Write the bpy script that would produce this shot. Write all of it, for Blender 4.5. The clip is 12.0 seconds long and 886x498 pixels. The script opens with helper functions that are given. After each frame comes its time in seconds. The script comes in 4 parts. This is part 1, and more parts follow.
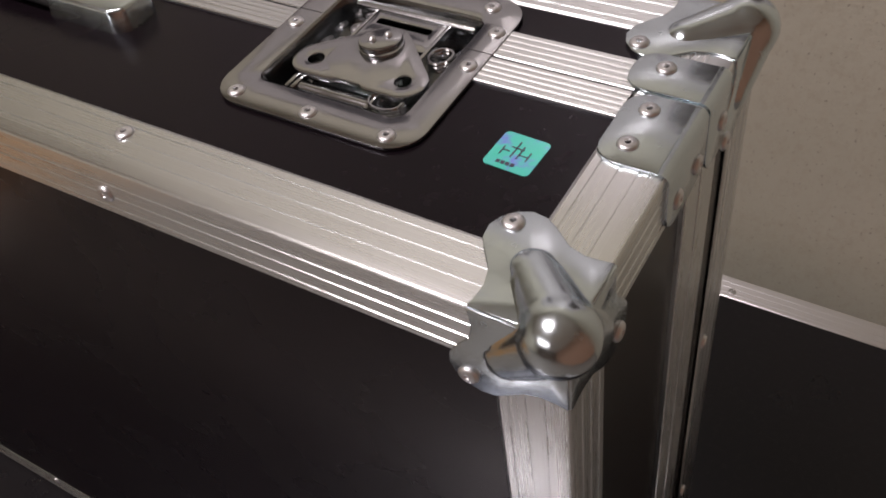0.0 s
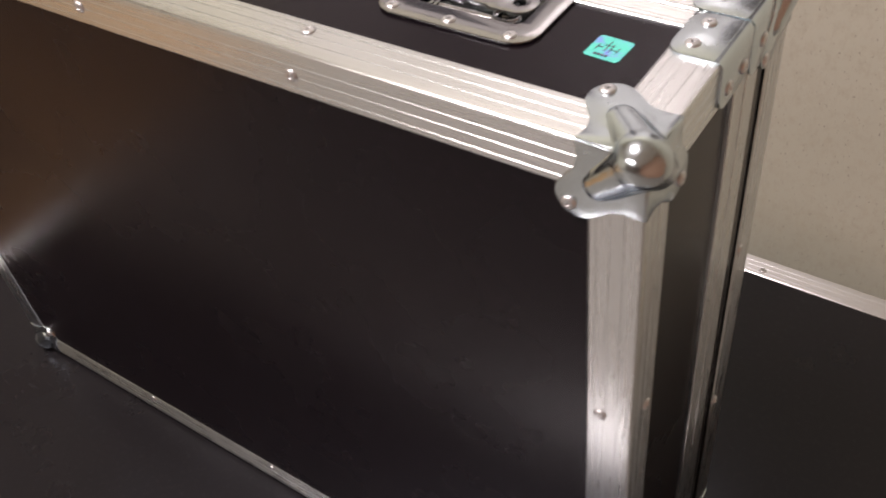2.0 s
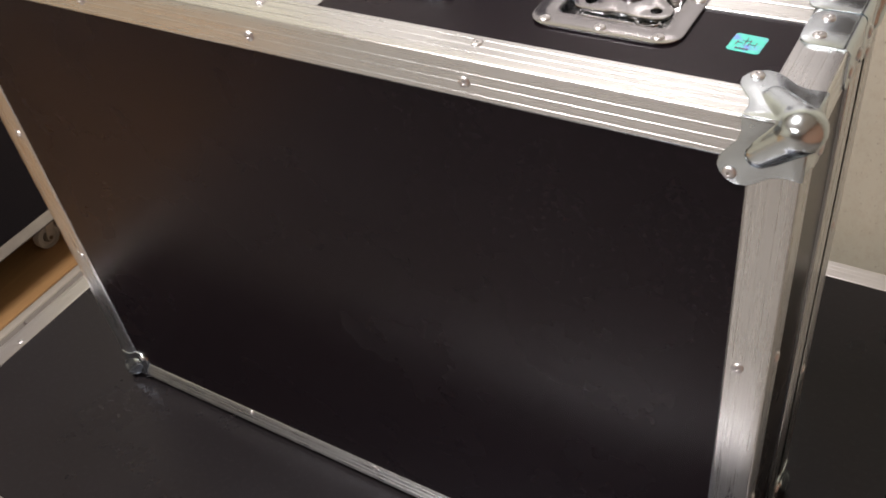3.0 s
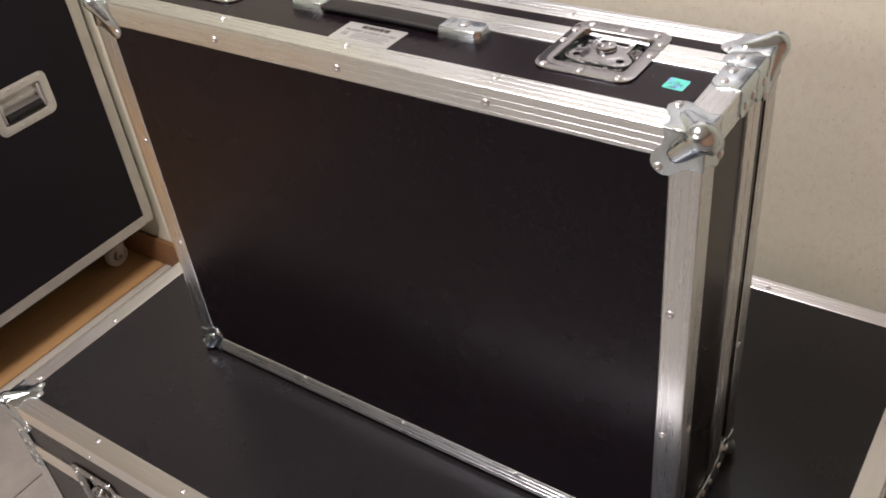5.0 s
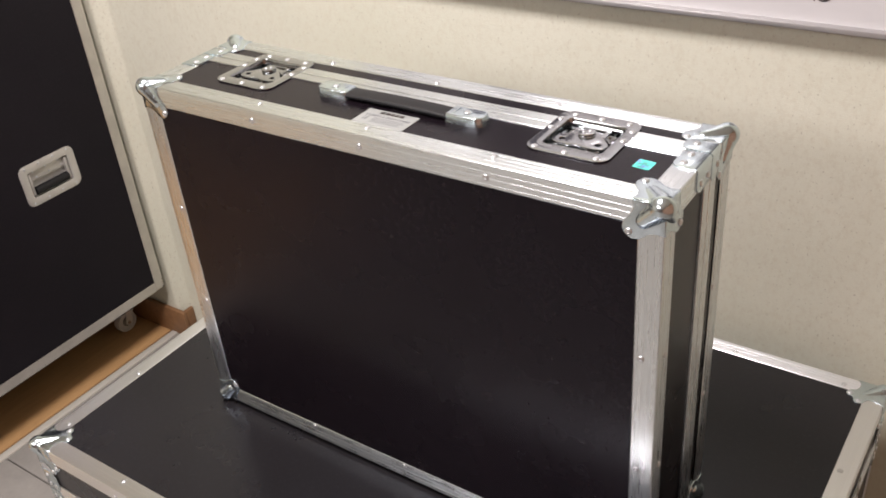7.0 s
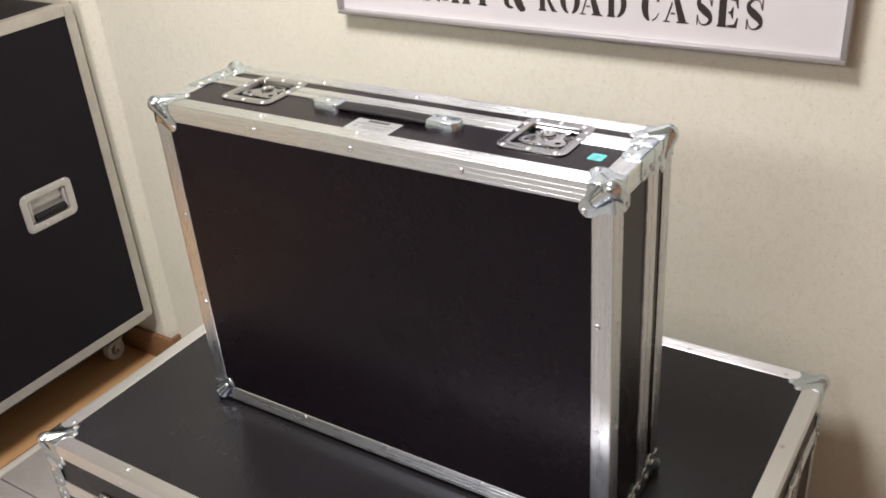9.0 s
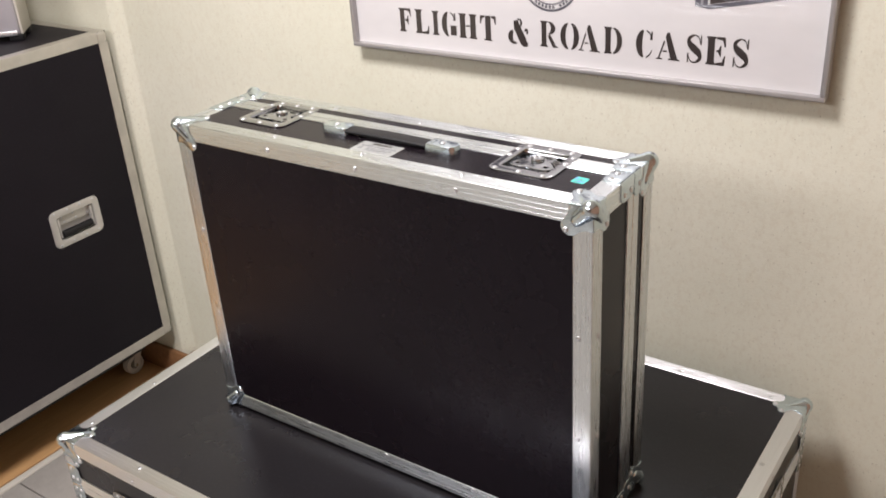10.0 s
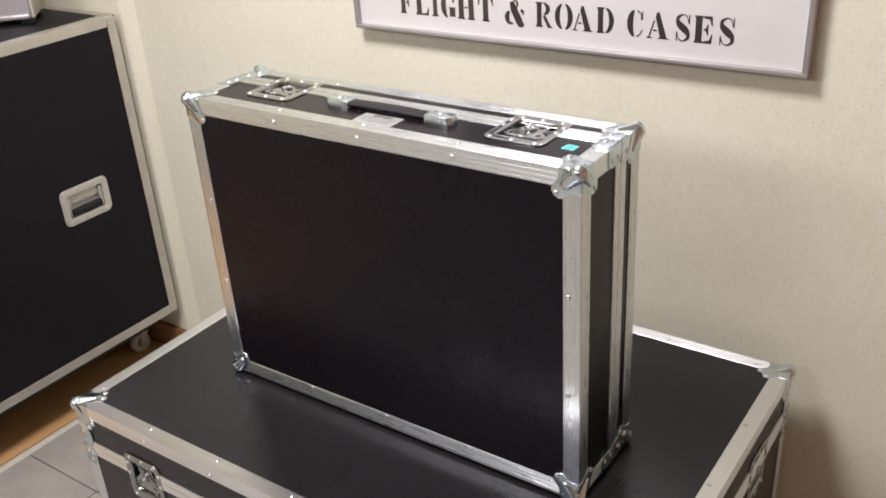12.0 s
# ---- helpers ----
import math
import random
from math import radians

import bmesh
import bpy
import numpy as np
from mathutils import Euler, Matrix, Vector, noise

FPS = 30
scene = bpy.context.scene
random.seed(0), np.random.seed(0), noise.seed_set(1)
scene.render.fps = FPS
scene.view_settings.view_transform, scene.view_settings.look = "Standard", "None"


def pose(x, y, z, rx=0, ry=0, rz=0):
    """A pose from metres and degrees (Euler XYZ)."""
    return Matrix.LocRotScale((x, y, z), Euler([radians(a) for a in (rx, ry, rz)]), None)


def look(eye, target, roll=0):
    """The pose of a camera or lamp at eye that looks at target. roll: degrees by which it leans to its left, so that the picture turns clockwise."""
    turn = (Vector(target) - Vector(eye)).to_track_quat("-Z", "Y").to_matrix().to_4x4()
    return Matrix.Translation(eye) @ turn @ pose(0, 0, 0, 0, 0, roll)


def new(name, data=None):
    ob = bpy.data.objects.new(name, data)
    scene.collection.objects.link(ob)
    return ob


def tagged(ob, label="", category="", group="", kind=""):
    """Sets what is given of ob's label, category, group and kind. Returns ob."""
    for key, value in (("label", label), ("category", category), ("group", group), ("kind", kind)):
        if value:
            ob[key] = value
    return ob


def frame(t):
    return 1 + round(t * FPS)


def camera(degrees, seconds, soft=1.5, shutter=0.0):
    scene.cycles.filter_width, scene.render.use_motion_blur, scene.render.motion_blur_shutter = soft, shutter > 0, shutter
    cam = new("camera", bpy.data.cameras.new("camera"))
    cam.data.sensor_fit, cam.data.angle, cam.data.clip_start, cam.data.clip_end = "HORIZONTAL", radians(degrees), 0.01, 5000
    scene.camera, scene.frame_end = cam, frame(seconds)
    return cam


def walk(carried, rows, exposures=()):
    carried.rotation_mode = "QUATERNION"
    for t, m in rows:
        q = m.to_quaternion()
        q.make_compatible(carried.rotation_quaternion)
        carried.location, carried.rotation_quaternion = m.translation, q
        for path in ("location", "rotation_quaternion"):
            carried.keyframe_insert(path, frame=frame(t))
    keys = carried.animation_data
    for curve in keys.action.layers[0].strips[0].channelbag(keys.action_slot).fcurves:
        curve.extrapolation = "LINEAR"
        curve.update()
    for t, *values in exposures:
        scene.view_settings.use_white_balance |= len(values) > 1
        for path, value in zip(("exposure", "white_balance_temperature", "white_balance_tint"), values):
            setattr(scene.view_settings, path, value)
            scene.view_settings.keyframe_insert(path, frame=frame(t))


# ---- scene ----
cam = camera(50.69, 12.0, 1.75, 0.5)
PATH = [
    (0, (0.0768, -0.1540, 0.8050), (-0.7577, 0.9287, -0.6550), -9.87),
    (0.2, (0.0801, -0.1641, 0.8095), (-0.7392, 0.9319, -0.6490), -9.24),
    (0.5, (0.0980, -0.1758, 0.8102), (-0.7672, 0.8922, -0.6420), -8.95),
    (0.7, (0.1112, -0.1838, 0.8140), (-0.7786, 0.8699, -0.6351), -7.96),
    (1, (0.1270, -0.1977, 0.8162), (-0.8312, 0.8195, -0.6144), -8.45),
    (1.2, (0.1312, -0.2129, 0.8174), (-0.8478, 0.7991, -0.6027), -8.60),
    (1.5, (0.1345, -0.2402, 0.8242), (-0.8363, 0.7985, -0.5831), -8.32),
    (1.7, (0.1345, -0.2574, 0.8272), (-0.8200, 0.8048, -0.5730), -8.41),
    (2, (0.1214, -0.2937, 0.8347), (-0.7904, 0.8134, -0.5589), -8.20),
    (2.5, (0.0944, -0.3549, 0.8467), (-0.8021, 0.7971, -0.5209), -9.01),
    (3, (0.0700, -0.4198, 0.8709), (-0.8257, 0.7724, -0.4616), -9.38),
    (5, (0.2185, -0.6270, 0.9740), (-0.7687, 0.6183, -0.2390), -7.27),
    (5.5, (0.2501, -0.6649, 0.9977), (-0.7519, 0.5964, -0.1878), -6.53),
    (6, (0.2661, -0.6949, 1.0230), (-0.7430, 0.5998, -0.1201), -5.65),
    (6.5, (0.2811, -0.7209, 1.0372), (-0.7410, 0.6013, -0.0624), -5.36),
    (8.5, (0.3184, -0.8667, 1.0451), (-0.6445, 0.5670, 0.0365), -6.25),
    (9, (0.3779, -0.9048, 1.0443), (-0.6139, 0.5350, 0.0750), -4.67),
    (9.5, (0.4344, -0.9340, 1.0536), (-0.5893, 0.5110, 0.1234), -4.18),
    (10, (0.4630, -0.9617, 1.0608), (-0.5856, 0.4834, 0.1600), -3.89),
    (10.5, (0.4867, -0.9885, 1.0630), (-0.5710, 0.4679, 0.1906), -3.49),
    (11, (0.5042, -1.0073, 1.0650), (-0.5577, 0.4477, 0.1965), -3.70),
    (11.5, (0.5128, -1.0212, 1.0611), (-0.5404, 0.4276, 0.1724), -3.81),
    (12, (0.5144, -1.0271, 1.0521), (-0.5352, 0.4125, 0.1423), -3.82),
]
EXPOSURES = [(0, -0.77, 6850, 18), (0.5, -0.80, 6850, 18), (0.8, -0.52, 6900, 18), (1.6, -0.10, 7020, 18), (3.0, 0.14, 6950, 13), (5.0, 0.14, 6820, 14), (6.0, 0.28, 6700, 13), (8.5, 0.46, 6430, 10), (12, 0.47, 6430, 10)]
walk(cam, [(t, look(eye, target, roll)) for t, eye, target, roll in PATH], EXPOSURES)

# ---------------------------------------------------------------- light
world = bpy.data.worlds.new("world")
scene.world = world
world.use_nodes = True
world.node_tree.nodes["Background"].inputs[0].default_value = (0.9, 0.85, 0.78, 1)
world.node_tree.nodes["Background"].inputs[1].default_value = 0.05

CEIL = 1.95          # ceiling height above the lid of the big case
FLOOR = -0.6


def ceiling_or_fill_lamp(x, y, sx, sy, watts, colour):
    data = bpy.data.lights.new("ceiling_or_fill_light", "AREA")
    data.shape, data.size, data.size_y, data.energy, data.color = "RECTANGLE", sx, sy, watts, colour
    ob = new("ceiling_or_fill_light", data)
    ob.matrix_world = pose(x, y, CEIL - 0.03, 0, 0, 0)
    return ob


WARM = (1.0, 0.921, 0.926)
ceiling_or_fill_lamp(-0.62, -0.42, 0.42, 0.42, 38, WARM)
# Added wide fill, no fixture known there: lifts front faces and left side.
ceiling_or_fill_lamp(-1.32, -2.90, 1.8, 1.1, 74, WARM)


# ---------------------------------------------------------------- materials
def mat(name, base, rough=0.5, metal=0.0, spec=0.5):
    m = bpy.data.materials.new(name)
    m.use_nodes = True
    b = m.node_tree.nodes["Principled BSDF"]
    b.inputs["Base Color"].default_value = (*base, 1)
    b.inputs["Roughness"].default_value = rough
    b.inputs["Metallic"].default_value = metal
    b.inputs["Specular IOR Level"].default_value = spec
    return m, m.node_tree, b


def link(nt, a, b):
    nt.links.new(a, b)


def coords(nt, scale=(1, 1, 1), kind="Object"):
    tc = nt.nodes.new("ShaderNodeTexCoord")
    mp = nt.nodes.new("ShaderNodeMapping")
    mp.inputs["Scale"].default_value = scale
    link(nt, tc.outputs[kind], mp.inputs[0])
    return mp.outputs[0]


def noise_tex(nt, vec, scale, detail=4, rough=0.55):
    n = nt.nodes.new("ShaderNodeTexNoise")
    n.inputs["Scale"].default_value = scale
    n.inputs["Detail"].default_value = detail
    n.inputs["Roughness"].default_value = rough
    link(nt, vec, n.inputs["Vector"])
    return n.outputs["Fac"]


def ramp(nt, fac, stops):
    r = nt.nodes.new("ShaderNodeValToRGB")
    while len(r.color_ramp.elements) < len(stops):
        r.color_ramp.elements.new(0.5)
    for e, (p, c) in zip(r.color_ramp.elements, stops):
        e.position = p
        e.color = (*c, 1) if len(c) == 3 else c
    link(nt, fac, r.inputs[0])
    return r.outputs[0]


def span(nt, fac, lo, hi, a=0.0, b=1.0):
    m = nt.nodes.new("ShaderNodeMapRange")
    for i, v in enumerate((a, b, lo, hi)):
        m.inputs[1 + i].default_value = v
    link(nt, fac, m.inputs[0])
    return m.outputs[0]


def bump(nt, bsdf, height, strength, dist):
    b = nt.nodes.new("ShaderNodeBump")
    b.inputs["Strength"].default_value = strength
    b.inputs["Distance"].default_value = dist
    link(nt, height, b.inputs["Height"])
    link(nt, b.outputs[0], bsdf.inputs["Normal"])
    return b


def mix(nt, fac, a, b):
    m = nt.nodes.new("ShaderNodeMix")
    m.data_type = "RGBA"
    link(nt, fac, m.inputs[0])
    for sock, v in ((m.inputs[6], a), (m.inputs[7], b)):
        if isinstance(v, tuple):
            sock.default_value = (*v, 1)
        else:
            link(nt, v, sock)
    return m.outputs[2]


def laminate(name, base, r0, r1, fine, spec):
    m, nt, b = mat(name, base, 0.4, 0.0, spec)
    v = coords(nt)
    big = noise_tex(nt, v, 7, 5)
    link(nt, span(nt, big, r0, r1, 0.3, 0.7), b.inputs["Roughness"])
    soft = ramp(nt, noise_tex(nt, v, 3, 3), [(0.3, tuple(c * 0.85 for c in base)), (0.7, tuple(c * 1.2 for c in base))])
    speck = noise_tex(nt, v, 150, 4, 0.7)
    link(nt, mix(nt, span(nt, speck, 0, 0.8, 0.52, 0.72), soft, tuple(c * 1.9 for c in base)), b.inputs["Base Color"])
    b.inputs["Specular Tint"].default_value = (0.80, 0.87, 1.0, 1)
    bump(nt, b, noise_tex(nt, v, fine, 2), 0.04, 0.0004)
    return m


BLACK = laminate("black_laminate", (0.0064, 0.0043, 0.0060), 0.23, 0.30, 1400, 0.163)
BLACK_LID = laminate("black_laminate_lid", (0.0112, 0.0102, 0.0112), 0.25, 0.34, 1100, 0.42)
BLACK_ROUGH = laminate("black_laminate_rough", (0.0080, 0.0060, 0.0082), 0.5, 0.62, 900, 0.24)


def metal(name, base, r0, r1, stretch, scale, bumpy=0.05, metallic=1.0):
    m, nt, b = mat(name, base, r0, metallic)
    v = coords(nt, stretch)
    n = noise_tex(nt, v, scale, 5, 0.6)
    link(nt, span(nt, n, r0, r1, 0.3, 0.7), b.inputs["Roughness"])
    big = noise_tex(nt, coords(nt), 22, 3)
    link(nt, ramp(nt, big, [(0.3, tuple(c * 0.9 for c in base)), (0.7, tuple(min(1, c * 1.05) for c in base))]), b.inputs["Base Color"])
    if bumpy:
        bump(nt, b, n, bumpy, 0.0003)
    return m


def extruded(name, base, r0, r1, aniso=0.86):
    """Drawn aluminium: faint straight die lines along the bar (local x), reflections smeared across it."""
    m, nt, b = mat(name, base, r0, 1.0)
    lines = noise_tex(nt, coords(nt, (0.02, 420, 420)), 3.0, 3, 0.5)
    scuff = noise_tex(nt, coords(nt, (9, 60, 60)), 1.6, 4, 0.6)
    mixed = nt.nodes.new("ShaderNodeMath")
    mixed.operation = "ADD"
    link(nt, span(nt, lines, 0.0, 0.5, 0.3, 0.7), mixed.inputs[0])
    link(nt, span(nt, scuff, 0.0, 0.5, 0.3, 0.7), mixed.inputs[1])
    link(nt, span(nt, mixed.outputs[0], r0, r1), b.inputs["Roughness"])
    tone = ramp(nt, lines, [(0.32, tuple(c * 0.93 for c in base)), (0.62, base)])
    stain = span(nt, noise_tex(nt, coords(nt, (3, 30, 30)), 1.4, 4, 0.6), 0, 0.5, 0.56, 0.75)
    link(nt, mix(nt, stain, tone, tuple(c * 0.91 for c in base)), b.inputs["Base Color"])
    turn = nt.nodes.new("ShaderNodeVectorTransform")
    turn.vector_type, turn.convert_from, turn.convert_to = "VECTOR", "OBJECT", "WORLD"
    turn.inputs[0].default_value = (1, 0, 0)
    link(nt, turn.outputs[0], b.inputs["Tangent"])
    b.inputs["Anisotropic"].default_value = aniso
    b.inputs["Anisotropic Rotation"].default_value = 0.25
    return m


ALU = extruded("brushed_aluminium", (0.745, 0.79, 0.80), 0.26, 0.295, 0.74)
ALU_MATT = extruded("matt_aluminium", (0.89, 0.91, 0.94), 0.29, 0.36)
ALU_DULL = metal("dull_aluminium", (0.70, 0.68, 0.65), 0.34, 0.46, (0.1, 200, 200), 3.0, 0.0)
ZINC = metal("zinc_plated_steel", (0.61, 0.705, 0.75), 0.13, 0.28, (1, 1, 1), 110, 0.42)
NICKEL = metal("nickel_plated_steel", (0.37, 0.385, 0.395), 0.11, 0.19, (1, 1, 1), 40, 0.02)
RIVET = metal("rivet_aluminium", (0.74, 0.765, 0.79), 0.34, 0.44, (1, 1, 1), 90, 0.0)
RUBBER = mat("black_rubber", (0.009, 0.009, 0.010), 0.5, 0.0, 0.3)[0]
DARK = mat("dark_hollow", (0.01, 0.01, 0.01), 0.6)[0]


def wall_paper():
    m, nt, b = mat("cream_wall", (0.72, 0.64, 0.50), 0.75)
    v = coords(nt)
    soft = noise_tex(nt, v, 2.2, 4)
    base = ramp(nt, soft, [(0.3, (0.640, 0.645, 0.525)), (0.7, (0.715, 0.714, 0.600))])
    mott = noise_tex(nt, coords(nt, (1, 1, 0.7)), 120, 5, 0.7)
    c1 = mix(nt, span(nt, mott, 0, 0.5, 0.47, 0.68), base, (0.60, 0.570, 0.455))
    fleck = noise_tex(nt, coords(nt, (1, 1, 0.6)), 250, 2, 0.6)
    c2 = mix(nt, span(nt, fleck, 0, 0.7, 0.64, 0.72), c1, (0.36, 0.33, 0.26))
    link(nt, c2, b.inputs["Base Color"])
    bump(nt, b, noise_tex(nt, v, 160, 4), 0.25, 0.002)
    return m


WALL = wall_paper()
BROWN_WALL = mat("brown_wall", (0.16, 0.115, 0.085), 0.8)[0]
# Tone chosen so the unseen east wall throws pink on the right.
PINK_BOUNCE = mat("pink_bounce_wall", (0.50, 0.29, 0.20), 0.8)[0]
CEILING = mat("white_ceiling", (0.8, 0.78, 0.74), 0.9)[0]


def tile_mat():
    m, nt, b = mat("grey_floor_tile", (0.42, 0.40, 0.37), 0.4)
    v = coords(nt)
    link(nt, ramp(nt, noise_tex(nt, v, 9, 6, 0.7), [(0.3, (0.25, 0.24, 0.222)), (0.7, (0.34, 0.325, 0.30))]), b.inputs["Base Color"])
    bump(nt, b, noise_tex(nt, v, 60, 3), 0.1, 0.001)
    return m


TILE = tile_mat()
GROUT = mat("dark_grout", (0.10, 0.09, 0.08), 0.9)[0]


def wood_mat(name, a, c, rough):
    m, nt, b = mat(name, a, rough)
    v = coords(nt, (14, 1.2, 14))
    link(nt, ramp(nt, noise_tex(nt, v, 5, 6, 0.65), [(0.25, a), (0.75, c)]), b.inputs["Base Color"])
    bump(nt, b, noise_tex(nt, v, 20, 3), 0.1, 0.001)
    return m


TAN = wood_mat("tan_wood_floor", (0.46, 0.27, 0.12), (0.59, 0.355, 0.165), 0.42)
SKIRT = wood_mat("brown_skirting", (0.17, 0.085, 0.038), (0.26, 0.135, 0.062), 0.45)


def filmed(name, base):
    """Print under a clear, slightly wavy film."""
    m, nt, b = mat(name, base, 0.4)
    v = coords(nt, (1, 1, 3), "Object")
    link(nt, ramp(nt, noise_tex(nt, v, 9, 4), [(0.3, tuple(c * 0.97 for c in base)), (0.7, tuple(min(1, c * 1.02) for c in base))]), b.inputs["Base Color"])
    b.inputs["Coat Weight"].default_value = 0.8
    b.inputs["Coat Roughness"].default_value = 0.03
    w = nt.nodes.new("ShaderNodeBump")
    w.inputs["Strength"].default_value = 0.25
    w.inputs["Distance"].default_value = 0.004
    link(nt, noise_tex(nt, v, 7, 2), w.inputs["Height"])
    link(nt, w.outputs[0], b.inputs["Coat Normal"])
    return m


WHITE_PRINT = filmed("white_print", (0.635, 0.632, 0.638))
INK = filmed("dark_brown_ink", (0.035, 0.028, 0.026))
INK_GREY = filmed("grey_ink", (0.09, 0.09, 0.11))
SILVER_INK = filmed("silver_ink", (0.30, 0.30, 0.33))
INK_BLUE = filmed("blue_black_ink", (0.03, 0.03, 0.07))
PALE_ZINC = metal("pale_zinc", (0.62, 0.61, 0.58), 0.32, 0.46, (1, 1, 1), 60, 0.03, 0.55)
PAPER = mat("silver_label", (0.262, 0.275, 0.265), 0.4)[0]
SIGN_FRAME = mat("sign_frame_silver", (0.45, 0.44, 0.44), 0.35, 0.5)[0]
SILVER_PAINT = mat("silver_grey_paint", (0.42, 0.41, 0.44), 0.4, 0.3)[0]
CREAM_PLASTIC = mat("pale_grey_plastic", (0.55, 0.53, 0.47), 0.5)[0]


# ---------------------------------------------------------------- mesh helpers
def mesh_of(name, bm, material):
    me = bpy.data.meshes.new(name)
    bmesh.ops.recalc_face_normals(bm, faces=bm.faces)
    bm.to_mesh(me)
    bm.free()
    for m in (material if isinstance(material, (list, tuple)) else [material]):
        me.materials.append(m)
    return me


def smooth(me, degrees=35):
    me.shade_smooth()
    me.set_sharp_from_angle(angle=radians(degrees))
    return me


def place(name, me, parent, m=None, label=""):
    ob = new(name, me)
    if parent:
        ob.parent = parent
    ob.matrix_basis = m or Matrix()
    return tagged(ob, label)


def part(name, bm, material, parent, label="", m=None, soft=35):
    me = mesh_of(name, bm, material)
    smooth(me, soft)
    return place(name, me, parent, m, label)


def thing(name, loc, label, category, group="", rz=0):
    ob = new(name)
    ob.empty_display_size = 0.05
    ob.matrix_basis = pose(*loc, 0, 0, rz)
    return tagged(ob, label, category, group)


def add_box(bm, x0, x1, y0, y1, z0, z1, bevel=0.0, segs=2):
    m = Matrix.LocRotScale(((x0 + x1) / 2, (y0 + y1) / 2, (z0 + z1) / 2), None, (x1 - x0, y1 - y0, z1 - z0))
    r = bmesh.ops.create_cube(bm, size=1, matrix=m)
    if bevel:
        edges = {e for v in r["verts"] for e in v.link_edges}
        bmesh.ops.bevel(bm, geom=list(edges), offset=bevel, segments=segs, profile=0.5, affect="EDGES")


def box(x0, x1, y0, y1, z0, z1, bevel=0.0, segs=2):
    bm = bmesh.new()
    add_box(bm, x0, x1, y0, y1, z0, z1, bevel, segs)
    return bm


def cyl(p, q, r, segs=16):
    p, q = Vector(p), Vector(q)
    d = q - p
    m = Matrix.Translation((p + q) / 2) @ d.to_track_quat("Z", "Y").to_matrix().to_4x4()
    bm = bmesh.new()
    bmesh.ops.create_cone(bm, cap_ends=True, segments=segs, radius1=r, radius2=r, depth=d.length, matrix=m)
    return bm


def rounded(x0, x1, y0, y1, r, n=6):
    pts = []
    for cx, cy, a in ((x1 - r, y1 - r, 0), (x0 + r, y1 - r, 90), (x0 + r, y0 + r, 180), (x1 - r, y0 + r, 270)):
        for i in range(n + 1):
            t = radians(a + 90 * i / n)
            pts.append((cx + r * math.cos(t), cy + r * math.sin(t)))
    return pts


def circle_pts(cx, cy, r, n=20):
    return [(cx + r * math.cos(2 * math.pi * i / n), cy + r * math.sin(2 * math.pi * i / n)) for i in range(n)]


def hull(points):
    pts = sorted(set((round(x, 6), round(y, 6)) for x, y in points))

    def half(seq):
        out = []
        for p in seq:
            while len(out) > 1 and (out[-1][0] - out[-2][0]) * (p[1] - out[-2][1]) - (out[-1][1] - out[-2][1]) * (p[0] - out[-2][0]) <= 0:
                out.pop()
            out.append(p)
        return out[:-1]
    return half(pts) + half(pts[::-1])


def add_plate(bm, outline, z0, z1, holes=(), bevel=0.0):
    """An extruded outline with holes; z1 is the top."""
    edges = []
    for loop in (outline, *holes):
        vs = [bm.verts.new((x, y, z1)) for x, y in loop]
        edges += [bm.edges.new((vs[i], vs[(i + 1) % len(vs)])) for i in range(len(vs))]
    if holes:
        faces = [f for f in bmesh.ops.triangle_fill(bm, edges=edges, use_beauty=True)["geom"] if isinstance(f, bmesh.types.BMFace)]
    else:
        faces = [bm.faces.new(vs)]
    got = bmesh.ops.extrude_face_region(bm, geom=faces)
    low = [v for v in got["geom"] if isinstance(v, bmesh.types.BMVert)]
    for v in low:
        v.co.z = z0
    if bevel:
        bm.normal_update()
        rim = [e for e in bm.edges if len(e.link_faces) == 2 and abs(e.verts[0].co.z - z1) < 1e-7 and abs(e.verts[1].co.z - z1) < 1e-7
               and abs(e.link_faces[0].normal.dot(e.link_faces[1].normal)) < 0.5]
        bmesh.ops.bevel(bm, geom=rim, offset=bevel, segments=2, profile=0.5, affect="EDGES")


def plate(outline, z0, z1, holes=(), bevel=0.0):
    bm = bmesh.new()
    add_plate(bm, outline, z0, z1, holes, bevel)
    return bm


def axes(origin, x, y, z):
    m = Matrix((x, y, z)).transposed().to_4x4()
    m.translation = origin
    return m


def tube(points, r, segs=8, closed=False):
    bm = bmesh.new()
    pts = [Vector(p) for p in points]
    rings = []
    n = len(pts)
    up = Vector((0, 0, 1))
    for i, p in enumerate(pts):
        a = pts[i - 1] if i or closed else p
        b = pts[(i + 1) % n] if i < n - 1 or closed else p
        d = (b - a).normalized()
        s = d.cross(up)
        s = s.normalized() if s.length > 1e-4 else Vector((1, 0, 0))
        u = s.cross(d).normalized()
        rings.append([bm.verts.new(p + r * (math.cos(2 * math.pi * k / segs) * s + math.sin(2 * math.pi * k / segs) * u)) for k in range(segs)])
    last = n if closed else n - 1
    for i in range(last):
        a, b = rings[i], rings[(i + 1) % n]
        for k in range(segs):
            bm.faces.new((a[k], a[(k + 1) % segs], b[(k + 1) % segs], b[k]))
    if not closed:
        bm.faces.new(rings[0]), bm.faces.new(rings[-1])
    return bm


# ---------------------------------------------------------------- flight case kit
EXT, SKIN = 0.029, 0.0010


